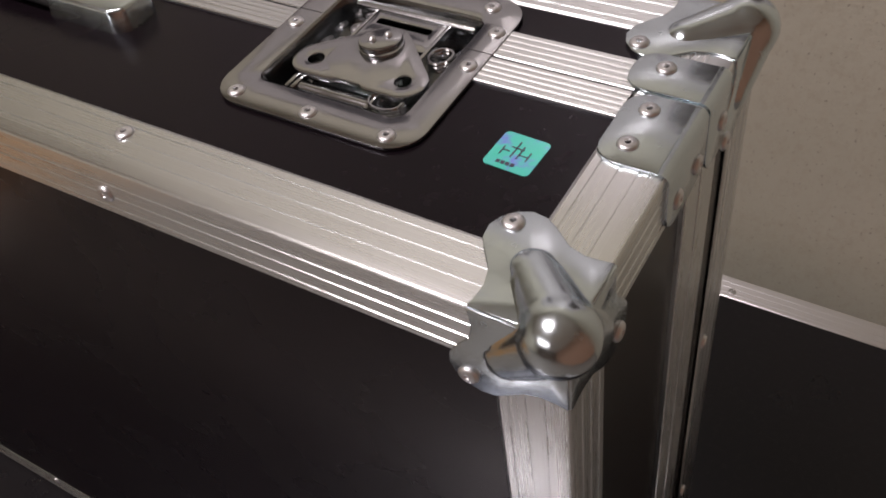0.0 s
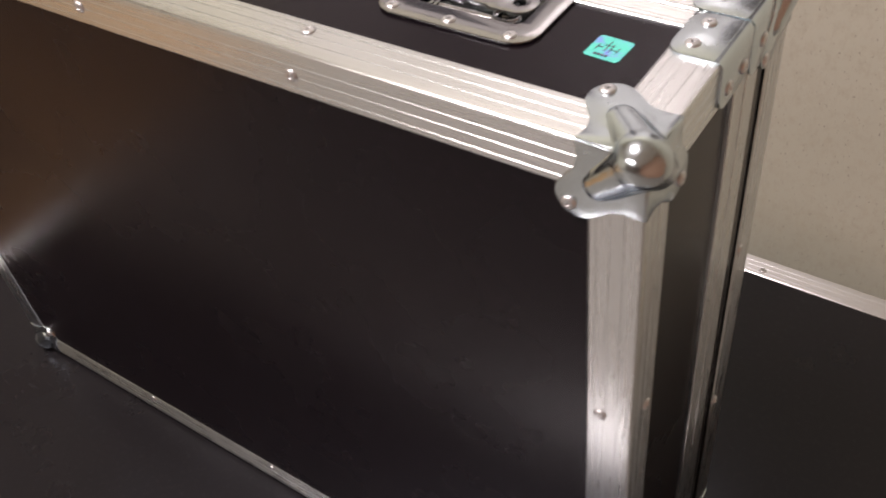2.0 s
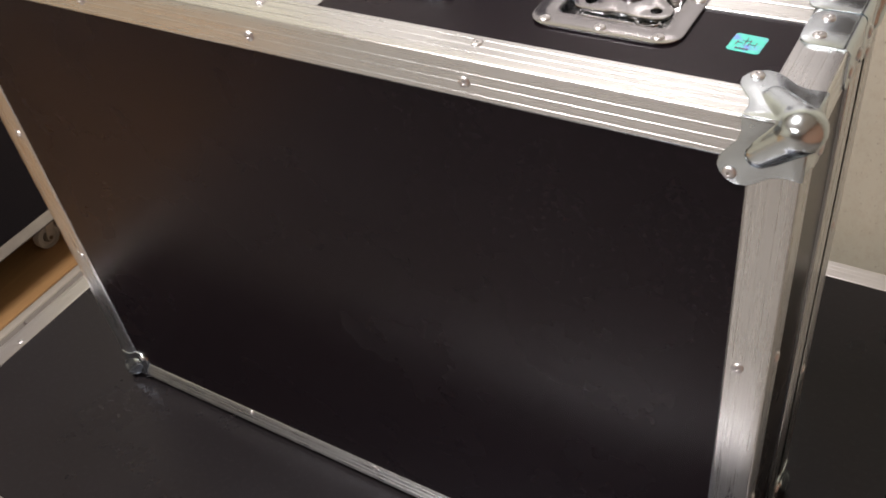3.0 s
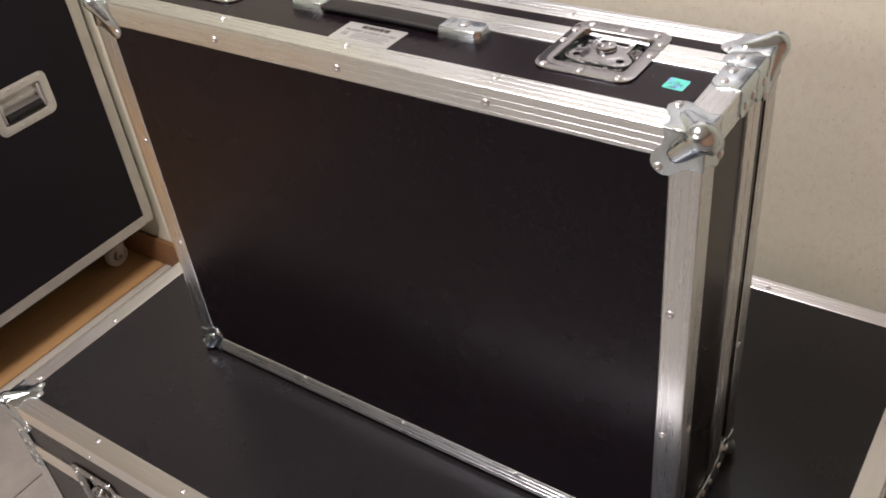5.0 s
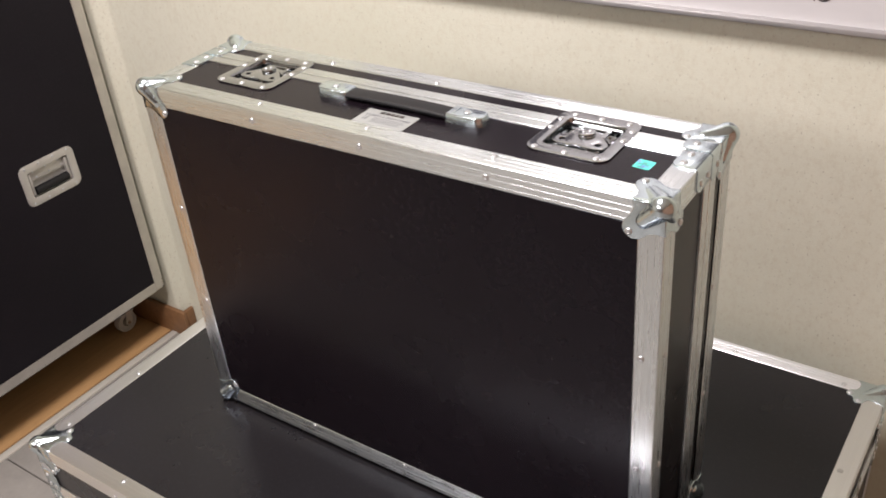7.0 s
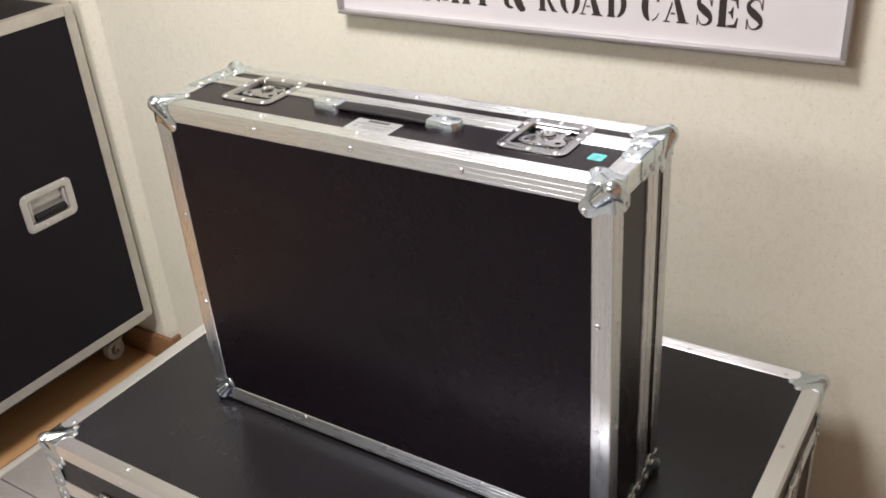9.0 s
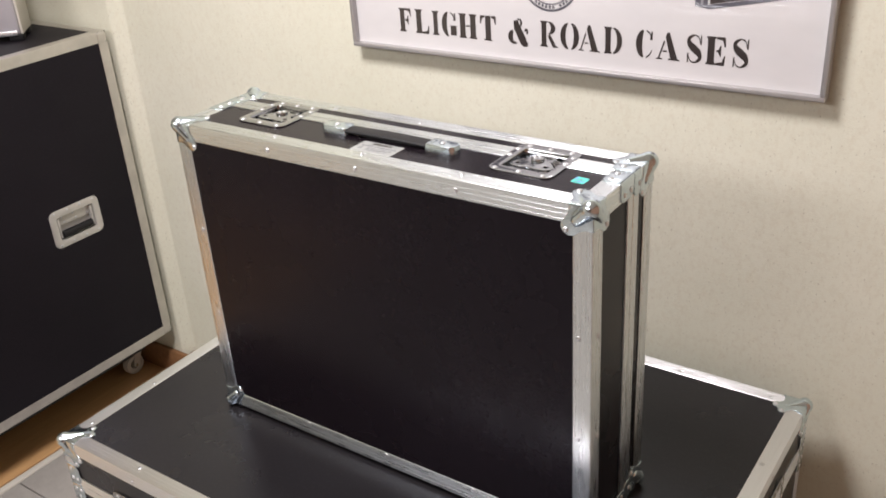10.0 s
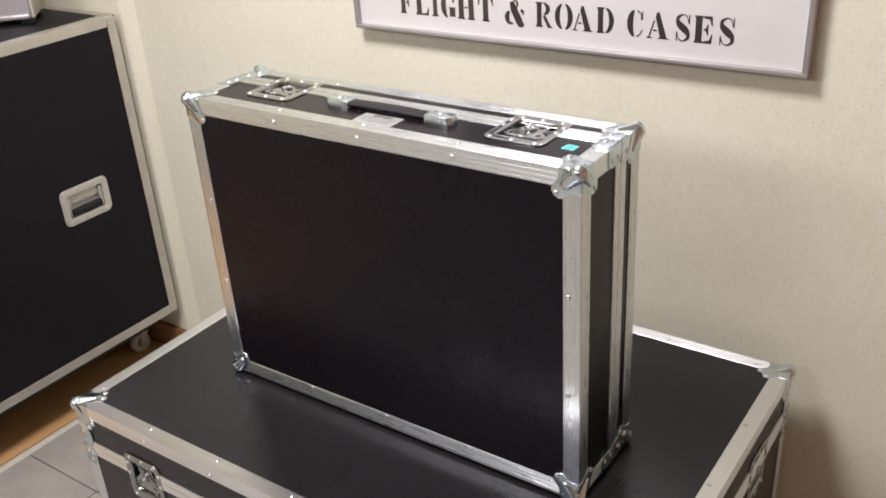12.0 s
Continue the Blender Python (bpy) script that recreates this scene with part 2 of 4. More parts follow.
def angle_profile(w=EXT, t=SKIN):
    """An L of aluminium with three fine grooves on each face, outer edge at (0, 0)."""
    r = 0.0015
    face = [(w, t), (w, 0.0007), (w - 0.0014, 0)]
    for c in (0.0236, 0.0162, 0.0090):
        face += [(c + 0.00084, 0), (c + 0.00070, 0.00034), (c - 0.00070, 0.00034), (c - 0.00084, 0)]
    arc = [(r - r * math.sin(radians(a)), r - r * math.cos(radians(a))) for a in (0, 22, 45)]
    half = face + arc
    other = [(b, a) for a, b in reversed(half[:-1])]
    return half + other + [(t, t)]


def add_bar(bm, profile, length, x0=0.0):
    a = [bm.verts.new((x0, y, z)) for y, z in profile]
    b = [bm.verts.new((x0 + length, y, z)) for y, z in profile]
    n = len(profile)
    for i in range(n):
        bm.faces.new((a[i], a[(i + 1) % n], b[(i + 1) % n], b[i]))
    bm.faces.new(a), bm.faces.new(b)


BARS = {}


def angle_bar(parent, origin, along, a, b, length, material=None, name="edge_extrusion"):
    material = material or ALU
    key = (round(length, 5), material.name)
    if key not in BARS:
        bm = bmesh.new()
        add_bar(bm, angle_profile(), length)
        BARS[key] = smooth(mesh_of("edge_extrusion", bm, material), 20)
    along, a, b = Vector(along), Vector(a), Vector(b)
    if along.cross(a).dot(b) < 0:
        a, b = b, a
    return place(name, BARS[key], parent, axes(origin, along, a, b))


def edge_set(parent, w, d, h, trim=0.014, material=None):
    """Twelve angle bars round a box that stands in the positive octant."""
    for sy, y in ((1, 0), (-1, d)):
        for sz, z in ((1, 0), (-1, h)):
            angle_bar(parent, (trim, y, z), (1, 0, 0), (0, sy, 0), (0, 0, sz), w - 2 * trim, material)
    for sx, x in ((1, 0), (-1, w)):
        for sz, z in ((1, 0), (-1, h)):
            angle_bar(parent, (x, EXT + 0.0005, z), (0, 1, 0), (sx, 0, 0), (0, 0, sz), d - 2 * EXT - 0.001, material)
        for sy, y in ((1, 0), (-1, d)):
            angle_bar(parent, (x, y, EXT + 0.0005), (0, 0, 1), (sx, 0, 0), (0, sy, 0), h - 2 * EXT - 0.001, material)


def lathe(profile, segs=14):
    bm = bmesh.new()
    rings = [[bm.verts.new((r * math.cos(2 * math.pi * k / segs), r * math.sin(2 * math.pi * k / segs), z)) for k in range(segs)] for r, z in profile]
    for a, b in zip(rings, rings[1:]):
        for k in range(segs):
            bm.faces.new((a[k], a[(k + 1) % segs], b[(k + 1) % segs], b[k]))
    bm.faces.new(rings[0]), bm.faces.new(rings[-1])
    return bm


RIVET_MESH = smooth(mesh_of("rivet", lathe([(0.0011, 0.0000), (0.0012, 0.0012), (0.0014, 0.0014), (0.0030, 0.0013), (0.0037, 0.0009), (0.0042, 0.0002), (0.0042, -0.0002)], 18), RIVET), 40)


def rivet(parent, pos, normal, scale=1.0):
    n = Vector(normal)
    q = n.to_track_quat("Z", "Y").to_matrix().to_4x4()
    return place("rivet", RIVET_MESH, parent, Matrix.Translation(pos) @ q @ Matrix.Scale(scale, 4))


def corner_bulge(centre=0.0052, ball=0.0132, nose=0.0104, reach=0.0238, low=0.0062, blend=0.0020):
    """Pressed ball with three ridges that run out along the face diagonals and flow into the faces.
    The case fills the positive octant. The skin is found along rays from the ball's centre."""
    bm = bmesh.new()
    bmesh.ops.create_icosphere(bm, subdivisions=6, radius=1.0)
    ways = np.array([v.co[:] for v in bm.verts])
    ways /= np.linalg.norm(ways, axis=1)[:, None]
    c = np.full(3, centre)
    ends = np.array(((reach, reach, low), (reach, low, reach), (low, reach, reach)))

    def melt(a, b, k):
        h = np.clip(0.5 + 0.5 * (b - a) / k, 0, 1)
        return b + (a - b) * h - k * h * (1 - h)

    def field(p):
        q = -p - 0.0004 + 0.0012                       # the box corner, its edges slightly round
        d = np.linalg.norm(np.maximum(q, 0), axis=1) + np.minimum(q.max(axis=1), 0) - 0.0012
        knobs = np.full(len(p), 1.0)
        for e in ends:
            u = e - c
            f = np.clip(((p - c) @ u) / (u @ u), 0, 1)
            arm = np.linalg.norm(p - c - f[:, None] * u, axis=1) - (ball + (nose - ball) * f)
            knobs = melt(knobs, arm, 0.0012)
        return melt(np.maximum(d, np.linalg.norm(p - c, axis=1) - 0.0255), knobs, blend)

    lo, hi = np.zeros(len(ways)), np.full(len(ways), 0.055)
    for _ in range(22):
        mid = (lo + hi) / 2
        inside = field(c + ways * mid[:, None]) < 0
        lo, hi = np.where(inside, mid, lo), np.where(inside, hi, mid)
    for v, w, r in zip(bm.verts, ways, lo):
        v.co = Vector(c + w * r)
    hidden = [v for v in bm.verts if min(v.co) > 0.0035]
    bmesh.ops.delete(bm, geom=hidden, context="VERTS")
    return bm


X, Y, Z = Vector((1, 0, 0)), Vector((0, 1, 0)), Vector((0, 0, 1))


def corner_mesh(leaf, scale=1.0, bulge=None):
    """The pressed ball, and one flat leaf for each of the three faces."""
    meshes = [bulge or corner_bulge()]
    for a, b, n in ((X, Y, -Z), (Y, Z, -X), (Z, X, -Y)):
        bm = plate(leaf, -0.0026, 0.0009, bevel=0.0004)
        bm.transform(axes((0, 0, 0), a, b, n))
        meshes.append(bm)
    out = []
    for name, bm in zip(("ball_corner", "leaf", "leaf", "leaf"), meshes):
        bm.transform(Matrix.Scale(scale, 4))
        out.append(smooth(mesh_of(name, bm, ZINC), 48))
    return out


def symmetric(points):
    return points + [(b, a) for a, b in reversed(points) if abs(a - b) > 1e-6]


LEAF = symmetric([(0.0120, 0.0), (0.0356, 0.0), (0.0348, 0.005), (0.0346, 0.010), (0.0365, 0.0165), (0.0420, 0.0235), (0.0452, 0.0285), (0.0460, 0.0345), (0.0440, 0.0395), (0.0418, 0.0418)])
CORNER = corner_mesh(LEAF)
LEAF_LOBED = symmetric([(0.0120, 0.0), (0.042, 0.0), (0.038, 0.007), (0.037, 0.016), (0.041, 0.023), (0.047, 0.0255), (0.0515, 0.030), (0.052, 0.0355), (0.048, 0.0395), (0.0440, 0.0395), (0.0415, 0.0415)])
CORNER_LOBED = corner_mesh(LEAF_LOBED, 1.08, corner_bulge(0.0056, 0.0128, 0.0056, 0.0285, 0.0040, 0.0022))


def ball_corners(parent, w, d, h, me, spots, tops_only=False):
    for sx, x in ((1, 0), (-1, w)):
        for sy, y in ((1, 0), (-1, d)):
            for sz, z in ((1, 0), (-1, h)):
                if tops_only and sz > 0:
                    continue
                c = place("ball_corner", me[0], parent, Matrix.Translation((x, y, z)) @ Matrix.Diagonal((sx, sy, sz, 1)), "shiny zinc-plated pressed steel ball corner")
                for flat in me[1:]:
                    place("leaf", flat, c)
                for u, v in spots:
                    for p, n in (((u, v, -0.0009), (0, 0, -1)), ((v, -0.0009, u), (0, -1, 0)), ((-0.0009, u, v), (-1, 0, 0))):
                        rivet(c, p, n)


def seam_bar(parent, origin, along, across, out, length, width=0.017, material=None):
    """One half of the closing profile: a flat grooved strip."""
    t, g, d = 0.0016, 0.0009, 0.0002
    prof = [(0, -0.002), (0, t - 0.0005), (0.0005, t)]
    for c in (width * 0.21, width * 0.41, width * 0.61, width * 0.81):
        prof += [(c - g, t), (c - g * 0.4, t - d), (c + g * 0.4, t - d), (c + g, t)]
    prof += [(width - 0.0005, t), (width, t - 0.0005), (width, -0.002)]
    bm = bmesh.new()
    add_bar(bm, prof, length)
    along, across, out = Vector(along), Vector(across), Vector(out)
    me = smooth(mesh_of("closing_profile", bm, material or ALU), 20)
    ob = place("closing_profile", me, parent, axes(origin, along, across, out))
    return ob


def butterfly_latch(parent, m, name="latch"):
    """Recessed butterfly latch: u to the side, v towards the lid, dish 100 x 106 mm."""
    outer = rounded(-0.050, 0.050, -0.053, 0.053, 0.015, 7)
    inner = rounded(-0.0365, 0.0365, -0.036, 0.036, 0.006, 4)
    bm = plate(outer, 0.0, 0.0014, [inner], 0.0005)
    floor_loop = rounded(-0.034, 0.034, -0.0335, 0.0335, 0.004, 4)
    top = [bm.verts.new((x, y, 0.0012)) for x, y in inner]
    mid = [bm.verts.new((x * 0.975, y * 0.975, -0.0008)) for x, y in inner]
    low = [bm.verts.new((x, y, -0.0125)) for x, y in floor_loop]
    n = len(top)
    for a, b in ((top, mid), (mid, low)):
        for i in range(n):
            bm.faces.new((a[i], a[(i + 1) % n], b[(i + 1) % n], b[i]))
    bm.faces.new(low)
    dish = part(name, bm, NICKEL, parent, "recessed nickel-plated butterfly latch", m)
    for u in (-0.0385, -0.0012, 0.0365):
        rivet(dish, (u, -0.0462, 0.0014), (0, 0, 1), 0.92)
    for s in (-1, 1):
        rivet(dish, (s * 0.0445, 0.004, 0.0014), (0, 0, 1), 0.92)
        rivet(dish, (s * 0.0445, 0.0285, 0.0014), (0, 0, 1), 0.92)
    for u in (-0.034, 0.0, 0.034):
        rivet(dish, (u, 0.0445, 0.0014), (0, 0, 1), 0.92)
    part("split_line", box(-0.0499, -0.037, 0.0141, 0.0146, 0.0012, 0.00145), DARK, dish)
    part("split_line", box(0.037, 0.0499, 0.0141, 0.0146, 0.0012, 0.00145), DARK, dish)
    # key plate with two finger holes and a notched front
    lobes = circle_pts(-0.0222, -0.0120, 0.0108, 30) + circle_pts(0.0222, -0.0120, 0.0108, 30)
    out = hull(lobes + circle_pts(0, 0.006, 0.0135, 30))
    k = max(range(len(out)), key=lambda i: min(0, -abs(out[i][0] + 0.0222)) - (1 if out[i][1] > -0.02 else 0))
    notch = [(-0.0085, out[k][1]), (-0.0060, out[k][1] + 0.0018), (0.0060, out[k][1] + 0.0018), (0.0085, out[k][1])]
    out = out[:k + 1] + notch + out[k + 1:]
    holes = [circle_pts(-0.0222, -0.0122, 0.0036, 18), circle_pts(0.0222, -0.0122, 0.0036, 18)]
    part("key_plate", plate(out, -0.0034, -0.0010, holes, 0.0007), NICKEL, dish)
    part("key_skirt", plate(hull(circle_pts(-0.0222, -0.012, 0.0088, 20) + circle_pts(0.0222, -0.012, 0.0088, 20) + circle_pts(0, 0.005, 0.0105, 20)), -0.0058, -0.0034, [circle_pts(-0.0222, -0.0122, 0.0042, 18), circle_pts(0.0222, -0.0122, 0.0042, 18)]), NICKEL, dish)
    part("hub_ring", plate(circle_pts(0, 0.006, 0.0102, 30), -0.0012, 0.0004, bevel=0.0005), NICKEL, dish)
    hx, hy = 0.0036 * math.cos(radians(48)), 0.0036 * math.sin(radians(48))
    part("hub", plate(hull(circle_pts(-hx * 0.5, 0.006 - hy * 0.5, 0.0080, 26) + circle_pts(hx * 0.5, 0.006 + hy * 0.5, 0.0080, 26)), 0.0, 0.0028, bevel=0.0011), NICKEL, dish)
    for k in (-1, 1):
        bm = bmesh.new()
        bmesh.ops.create_uvsphere(bm, u_segments=12, v_segments=8, radius=0.0019, matrix=Matrix.Translation((k * hx, 0.006 + k * hy, 0.0028)))
        part("hub_pin", bm, RIVET, dish)
    # hinge rod and its ears below the key plate
    part("hinge_rod", cyl((-0.021, -0.0265, -0.0065), (0.0135, -0.0265, -0.0065), 0.0030, 16), NICKEL, dish)
    part("hinge_leaf", box(-0.020, 0.013, -0.0262, -0.016, -0.0095, -0.0068, 0.0008), NICKEL, dish)
    for u in (-0.0255, -0.0225, 0.0150):
        part("hinge_ear", box(u - 0.0011, u + 0.0011, -0.0310, -0.0200, -0.0125, -0.0030, 0.0008), NICKEL, dish)
    # springs: stacked coils in front, a ring at the side
    coil = [(0.0215 + 0.0078 * math.cos(i * 0.42), -0.0245 + 0.0056 * math.sin(i * 0.42), -0.0105 + 0.0085 * i / 75) for i in range(76)]
    part("spring", tube(coil, 0.00075, 6), NICKEL, dish, "wire spring")
    ring = [(0.0285 + 0.0052 * math.cos(i * 0.42), 0.0085 + 0.0060 * math.sin(i * 0.42), -0.0060 + 0.0055 * i / 46) for i in range(47)]
    part("spring", tube(ring, 0.0008, 6), NICKEL, dish, "wire spring")
    # hook plate with its slot, and cross bars
    part("hook_plate", plate(rounded(-0.0185, 0.0185, 0.010, 0.0335, 0.002, 2), -0.0052, -0.0034, [rounded(-0.0145, 0.0135, 0.0225, 0.0265, 0.0010, 2)], 0.0004), NICKEL, dish)
    for u in (-0.0190, 0.0190):
        part("hook_cheek", box(u - 0.0009, u + 0.0009, 0.002, 0.0335, -0.0122, -0.0030, 0.0004), NICKEL, dish)
    part("catch_bar", cyl((-0.031, 0.0335, -0.0040), (0.031, 0.0335, -0.0040), 0.0018, 12), NICKEL, dish)
    for u, v in ((0.0295, -0.0045), (0.0300, -0.0135), (-0.0290, 0.014), (0.0290, 0.024), (-0.0280, 0.026)):
        rivet(dish, (u, v, -0.0123), (0, 0, 1), 0.95)
    return dish


def holed_panel(xs, ys, skip, z0, z1):
    """A flat panel cut by the grid xs, ys; cells in skip stay open."""
    bm = bmesh.new()
    grid = [[bm.verts.new((x, y, z1)) for y in ys] for x in xs]
    faces = []
    for i in range(len(xs) - 1):
        for j in range(len(ys) - 1):
            if (i, j) not in skip:
                faces.append(bm.faces.new((grid[i][j], grid[i + 1][j], grid[i + 1][j + 1], grid[i][j + 1])))
    got = bmesh.ops.extrude_face_region(bm, geom=faces)
    for v in got["geom"]:
        if isinstance(v, bmesh.types.BMVert):
            v.co.z = z0
    return bm


# ---------------------------------------------------------------- the room
def structure(name, bm, material, label, category=""):
    ob = part(name, bm, material, None)
    return tagged(ob, label, category or name.split("_")[0], kind="structure")


WALL_Y = 0.612
structure("wall_north", box(-3.3, 1.82, WALL_Y, WALL_Y + 0.12, FLOOR - 0.1, CEIL + 0.1), WALL, "cream textured wallpaper wall with fine brown flecks", "wall")
# East wall is out of view, set close for its pink bounce.
EAST = 1.7
PIER = -1.676        # rounded end of the projecting stretch of wall
pier = bmesh.new()
face = [(-3.298, 0.05), (-3.298, -0.028)] + [(PIER - 0.030 + 0.042 * k / 14, -0.028 + 0.029 * (0.5 - 0.5 * math.cos(math.pi * k / 14))) for k in range(15)] + [(PIER + 0.012, 0.05)]
add_plate(pier, [(x, WALL_Y + y) for x, y in face], FLOOR - 0.05, CEIL + 0.05)
structure("wall_pier", pier, WALL, "shallow projecting stretch of cream wallpaper wall", "wall")
# Out of view; kept pale so bars and lid mirror something bright.
structure("wall_west", box(-3.42, -3.3, -6.0, WALL_Y + 0.12, FLOOR - 0.1, CEIL + 0.1), WALL, "unseen cream wallpaper wall, pale for brighter reflections", "wall")
structure("wall_east", box(EAST, EAST + 0.12, -6.0, WALL_Y, FLOOR - 0.1, CEIL + 0.1), PINK_BOUNCE, "unseen brownish pink wall, coloured to bounce pink light", "wall")
# Unseen wall, far and dark so front panel and bars reflect little.
structure("wall_south", box(-3.42, EAST + 0.12, -6.12, -6.0, FLOOR - 0.1, CEIL + 0.1), BROWN_WALL, "unseen plain brown wall, dark to keep reflections low", "wall")
structure("ceiling", box(-3.42, EAST + 0.12, -6.12, WALL_Y + 0.12, CEIL, CEIL + 0.1), CEILING, "plain white ceiling", "ceiling")
floor = structure("floor", box(-3.3, EAST, -6.0, WALL_Y, FLOOR - 0.1, FLOOR - 0.004), GROUT, "grey ceramic tile floor with dark joints", "floor")
WOOD_X, WOOD_Y = -1.746, -1.6
structure("floor_wood", box(-3.299, WOOD_X, WOOD_Y, WALL_Y - 0.001, FLOOR - 0.05, FLOOR + 0.001, 0.002), TAN, "tan wooden floor with long grain", "floor")
structure("trim", box(-1.737, -1.7135, WOOD_Y, WALL_Y - 0.001, FLOOR - 0.05, FLOOR + 0.004, 0.003), CREAM_PLASTIC, "pale threshold strip between tile and wooden floor", "trim")
baseboard = structure("baseboard", box(-3.297, PIER + 0.0125, WALL_Y - 0.0425, WALL_Y - 0.0285, FLOOR, FLOOR + 0.088, 0.003), SKIRT, "brown wooden baseboard that turns a wall corner", "baseboard")
part("return_piece", box(PIER + 0.0005, PIER + 0.0125, WALL_Y - 0.0280, WALL_Y - 0.0005, FLOOR, FLOOR + 0.088, 0.002), SKIRT, baseboard)

# ---------------------------------------------------------------- the standing flight case
W, D, H = 0.768, 0.1875, 0.567
BASE, FRONT = 0.0075, -0.0015
case = thing("flight_case", (-W, FRONT, BASE), "black laminate flight case with aluminium edges, standing upright", "flight case")
LX = (0.1405, W - 0.1405)              # latch centres
SPLIT = 0.1200
s = SKIN
cuts = [s, LX[0] - 0.037, LX[0] + 0.037, LX[1] - 0.037, LX[1] + 0.037, W - s]
LV = 0.1055                          # latch centre front to back
part("front_panel", box(s, W - s, s, 0.009, s, H - s), BLACK, case)
part("back_panel", box(s, W - s, D - 0.009, D - s, s, H - s), BLACK, case)
part("top_panel", holed_panel(cuts, [0.009, LV - 0.0365, SPLIT - 0.0005], {(1, 1), (3, 1)}, H - 0.0087, H - s), BLACK, case)
part("lid_top_panel", holed_panel(cuts, [SPLIT + 0.0005, LV + 0.0365, D - 0.009], {(1, 0), (3, 0)}, H - 0.0087, H - s), BLACK, case)
part("bottom_panel", box(s, W - s, 0.009, D - 0.009, s, 0.009), BLACK, case)
for x0 in (s, W - 0.009):
    part("side_panel", box(x0, x0 + 0.0072, 0.009, SPLIT - 0.0005, 0.009, H - 0.009), BLACK, case)
    part("lid_side_panel", box(x0, x0 + 0.0072, SPLIT + 0.0005, D - 0.009, 0.009, H - 0.009), BLACK, case)
edge_set(case, W, D, H)
for y0, sw in ((0.1035, 0.0160), (SPLIT + 0.0006, 0.0180)):
    for a, b in ((EXT, LX[0] - 0.045), (LX[0] + 0.045, LX[1] - 0.045), (LX[1] + 0.045, W - EXT)):
        seam_bar(case, (a, y0, H - s), X, Y, Z, b - a, sw)
    seam_bar(case, (W - EXT, y0, s), -X, Y, -Z, W - 2 * EXT, sw)
    seam_bar(case, (W - s, y0, H - EXT), -Z, Y, X, H - 2 * EXT, sw)
    seam_bar(case, (s, y0, EXT), Z, Y, -X, H - 2 * EXT, sw)
ball_corners(case, W, D, H, CORNER, [(0.0385, 0.0385)])


def add_bend(bm, centre, u, v, along, l0, l1, r0=0.0028, r1=0.0046, n=6):
    """A quarter of a bent sheet between two faces with the outward normals u and v."""
    rings = []
    for k in range(n + 1):
        d = u * math.cos(radians(90 * k / n)) + v * math.sin(radians(90 * k / n))
        rings.append([bm.verts.new(centre + d * r + along * l) for r, l in ((r1, l0), (r1, l1), (r0, l1), (r0, l0))])
    for a, b in zip(rings, rings[1:]):
        for k in range(4):
            bm.faces.new((a[k], a[(k + 1) % 4], b[(k + 1) % 4], b[k]))
    bm.faces.new(rings[0]), bm.faces.new(rings[-1])


def seam_brackets(parent, corner, inward_x, inward_z):
    """The two bent clips that bridge an edge where body and lid meet; y runs front to back."""
    cx, cz = corner
    for y0, y1, reach, ys in ((0.0790, SPLIT - 0.0008, 0.029, (0.0895, 0.1100)), (SPLIT + 0.0008, SPLIT + 0.0250, 0.035, (SPLIT + 0.0175,))):
        bm = bmesh.new()
        r = 0.009
        leaf = [(0.003, y0), (reach - r, y0)] + [(reach - r + r * math.sin(radians(a)), y0 + r - r * math.cos(radians(a))) for a in (30, 60, 90)]
        leaf += [(reach - r + r * math.cos(radians(a)), y1 - r + r * math.sin(radians(a))) for a in (0, 30, 60)] + [(reach - r, y1), (0.003, y1)]
        add_plate(bm, leaf, -0.0002, 0.0016, bevel=0.0005)
        top = axes((cx, 0, cz), Vector((inward_x, 0, 0)), Y, Vector((0, 0, -inward_z)))
        side = axes((cx, 0, cz), Vector((0, 0, inward_z)), Y, Vector((-inward_x, 0, 0)))
        second = bm.copy()
        bm.transform(top)
        second.transform(side)
        me = bpy.data.meshes.new("tmp")
        second.to_mesh(me)
        second.free()
        bm.from_mesh(me)
        bpy.data.meshes.remove(me)
        add_bend(bm, Vector((cx + inward_x * 0.003, 0, cz + inward_z * 0.003)), Vector((-inward_x, 0, 0)), Vector((0, 0, -inward_z)), Y, y0, y1)
        clip = part("seam_bracket", bm, ZINC, parent, "bent zinc-plated steel clip")
        for yy in ys:
            rivet(clip, (cx + inward_x * (0.0185 if yy < SPLIT else 0.0220), yy - (0 if yy < SPLIT else 0.0015), cz - inward_z * 0.0016), (0, 0, -inward_z))
            rivet(clip, (cx - inward_x * 0.0016, yy, cz + inward_z * 0.0185), (-inward_x, 0, 0))


for cx, ix in ((0, 1), (W, -1)):
    for cz, iz in ((0, 1), (H, -1)):
        seam_brackets(case, (cx, cz), ix, iz)

RX = (0.210, 0.385, 0.561)
RZ = (0.201, 0.3695)
OFF = 0.0200
for x in RX:
    rivet(case, (x, 0, H - 0.0165), (0, -1, 0))
    rivet(case, (x, 0, 0.0236), (0, -1, 0))
    rivet(case, (x, OFF, H), (0, 0, 1))
    rivet(case, (x, D - OFF, H), (0, 0, 1))
for z in RZ:
    rivet(case, (OFF, 0, z + 0.003), (0, -1, 0))
    rivet(case, (W - OFF, 0, z), (0, -1, 0))
    for y in (OFF, D - 0.0230):
        rivet(case, (W, y, z), (1, 0, 0))
        rivet(case, (0, y, z), (-1, 0, 0))
for lx in LX:
    butterfly_latch(case, axes((lx, LV, H - 0.0003), X, Y, Z))

# carrying handle: rubber strap between two steel caps
HX = (0.2845, 0.4850)
HY = 0.0860


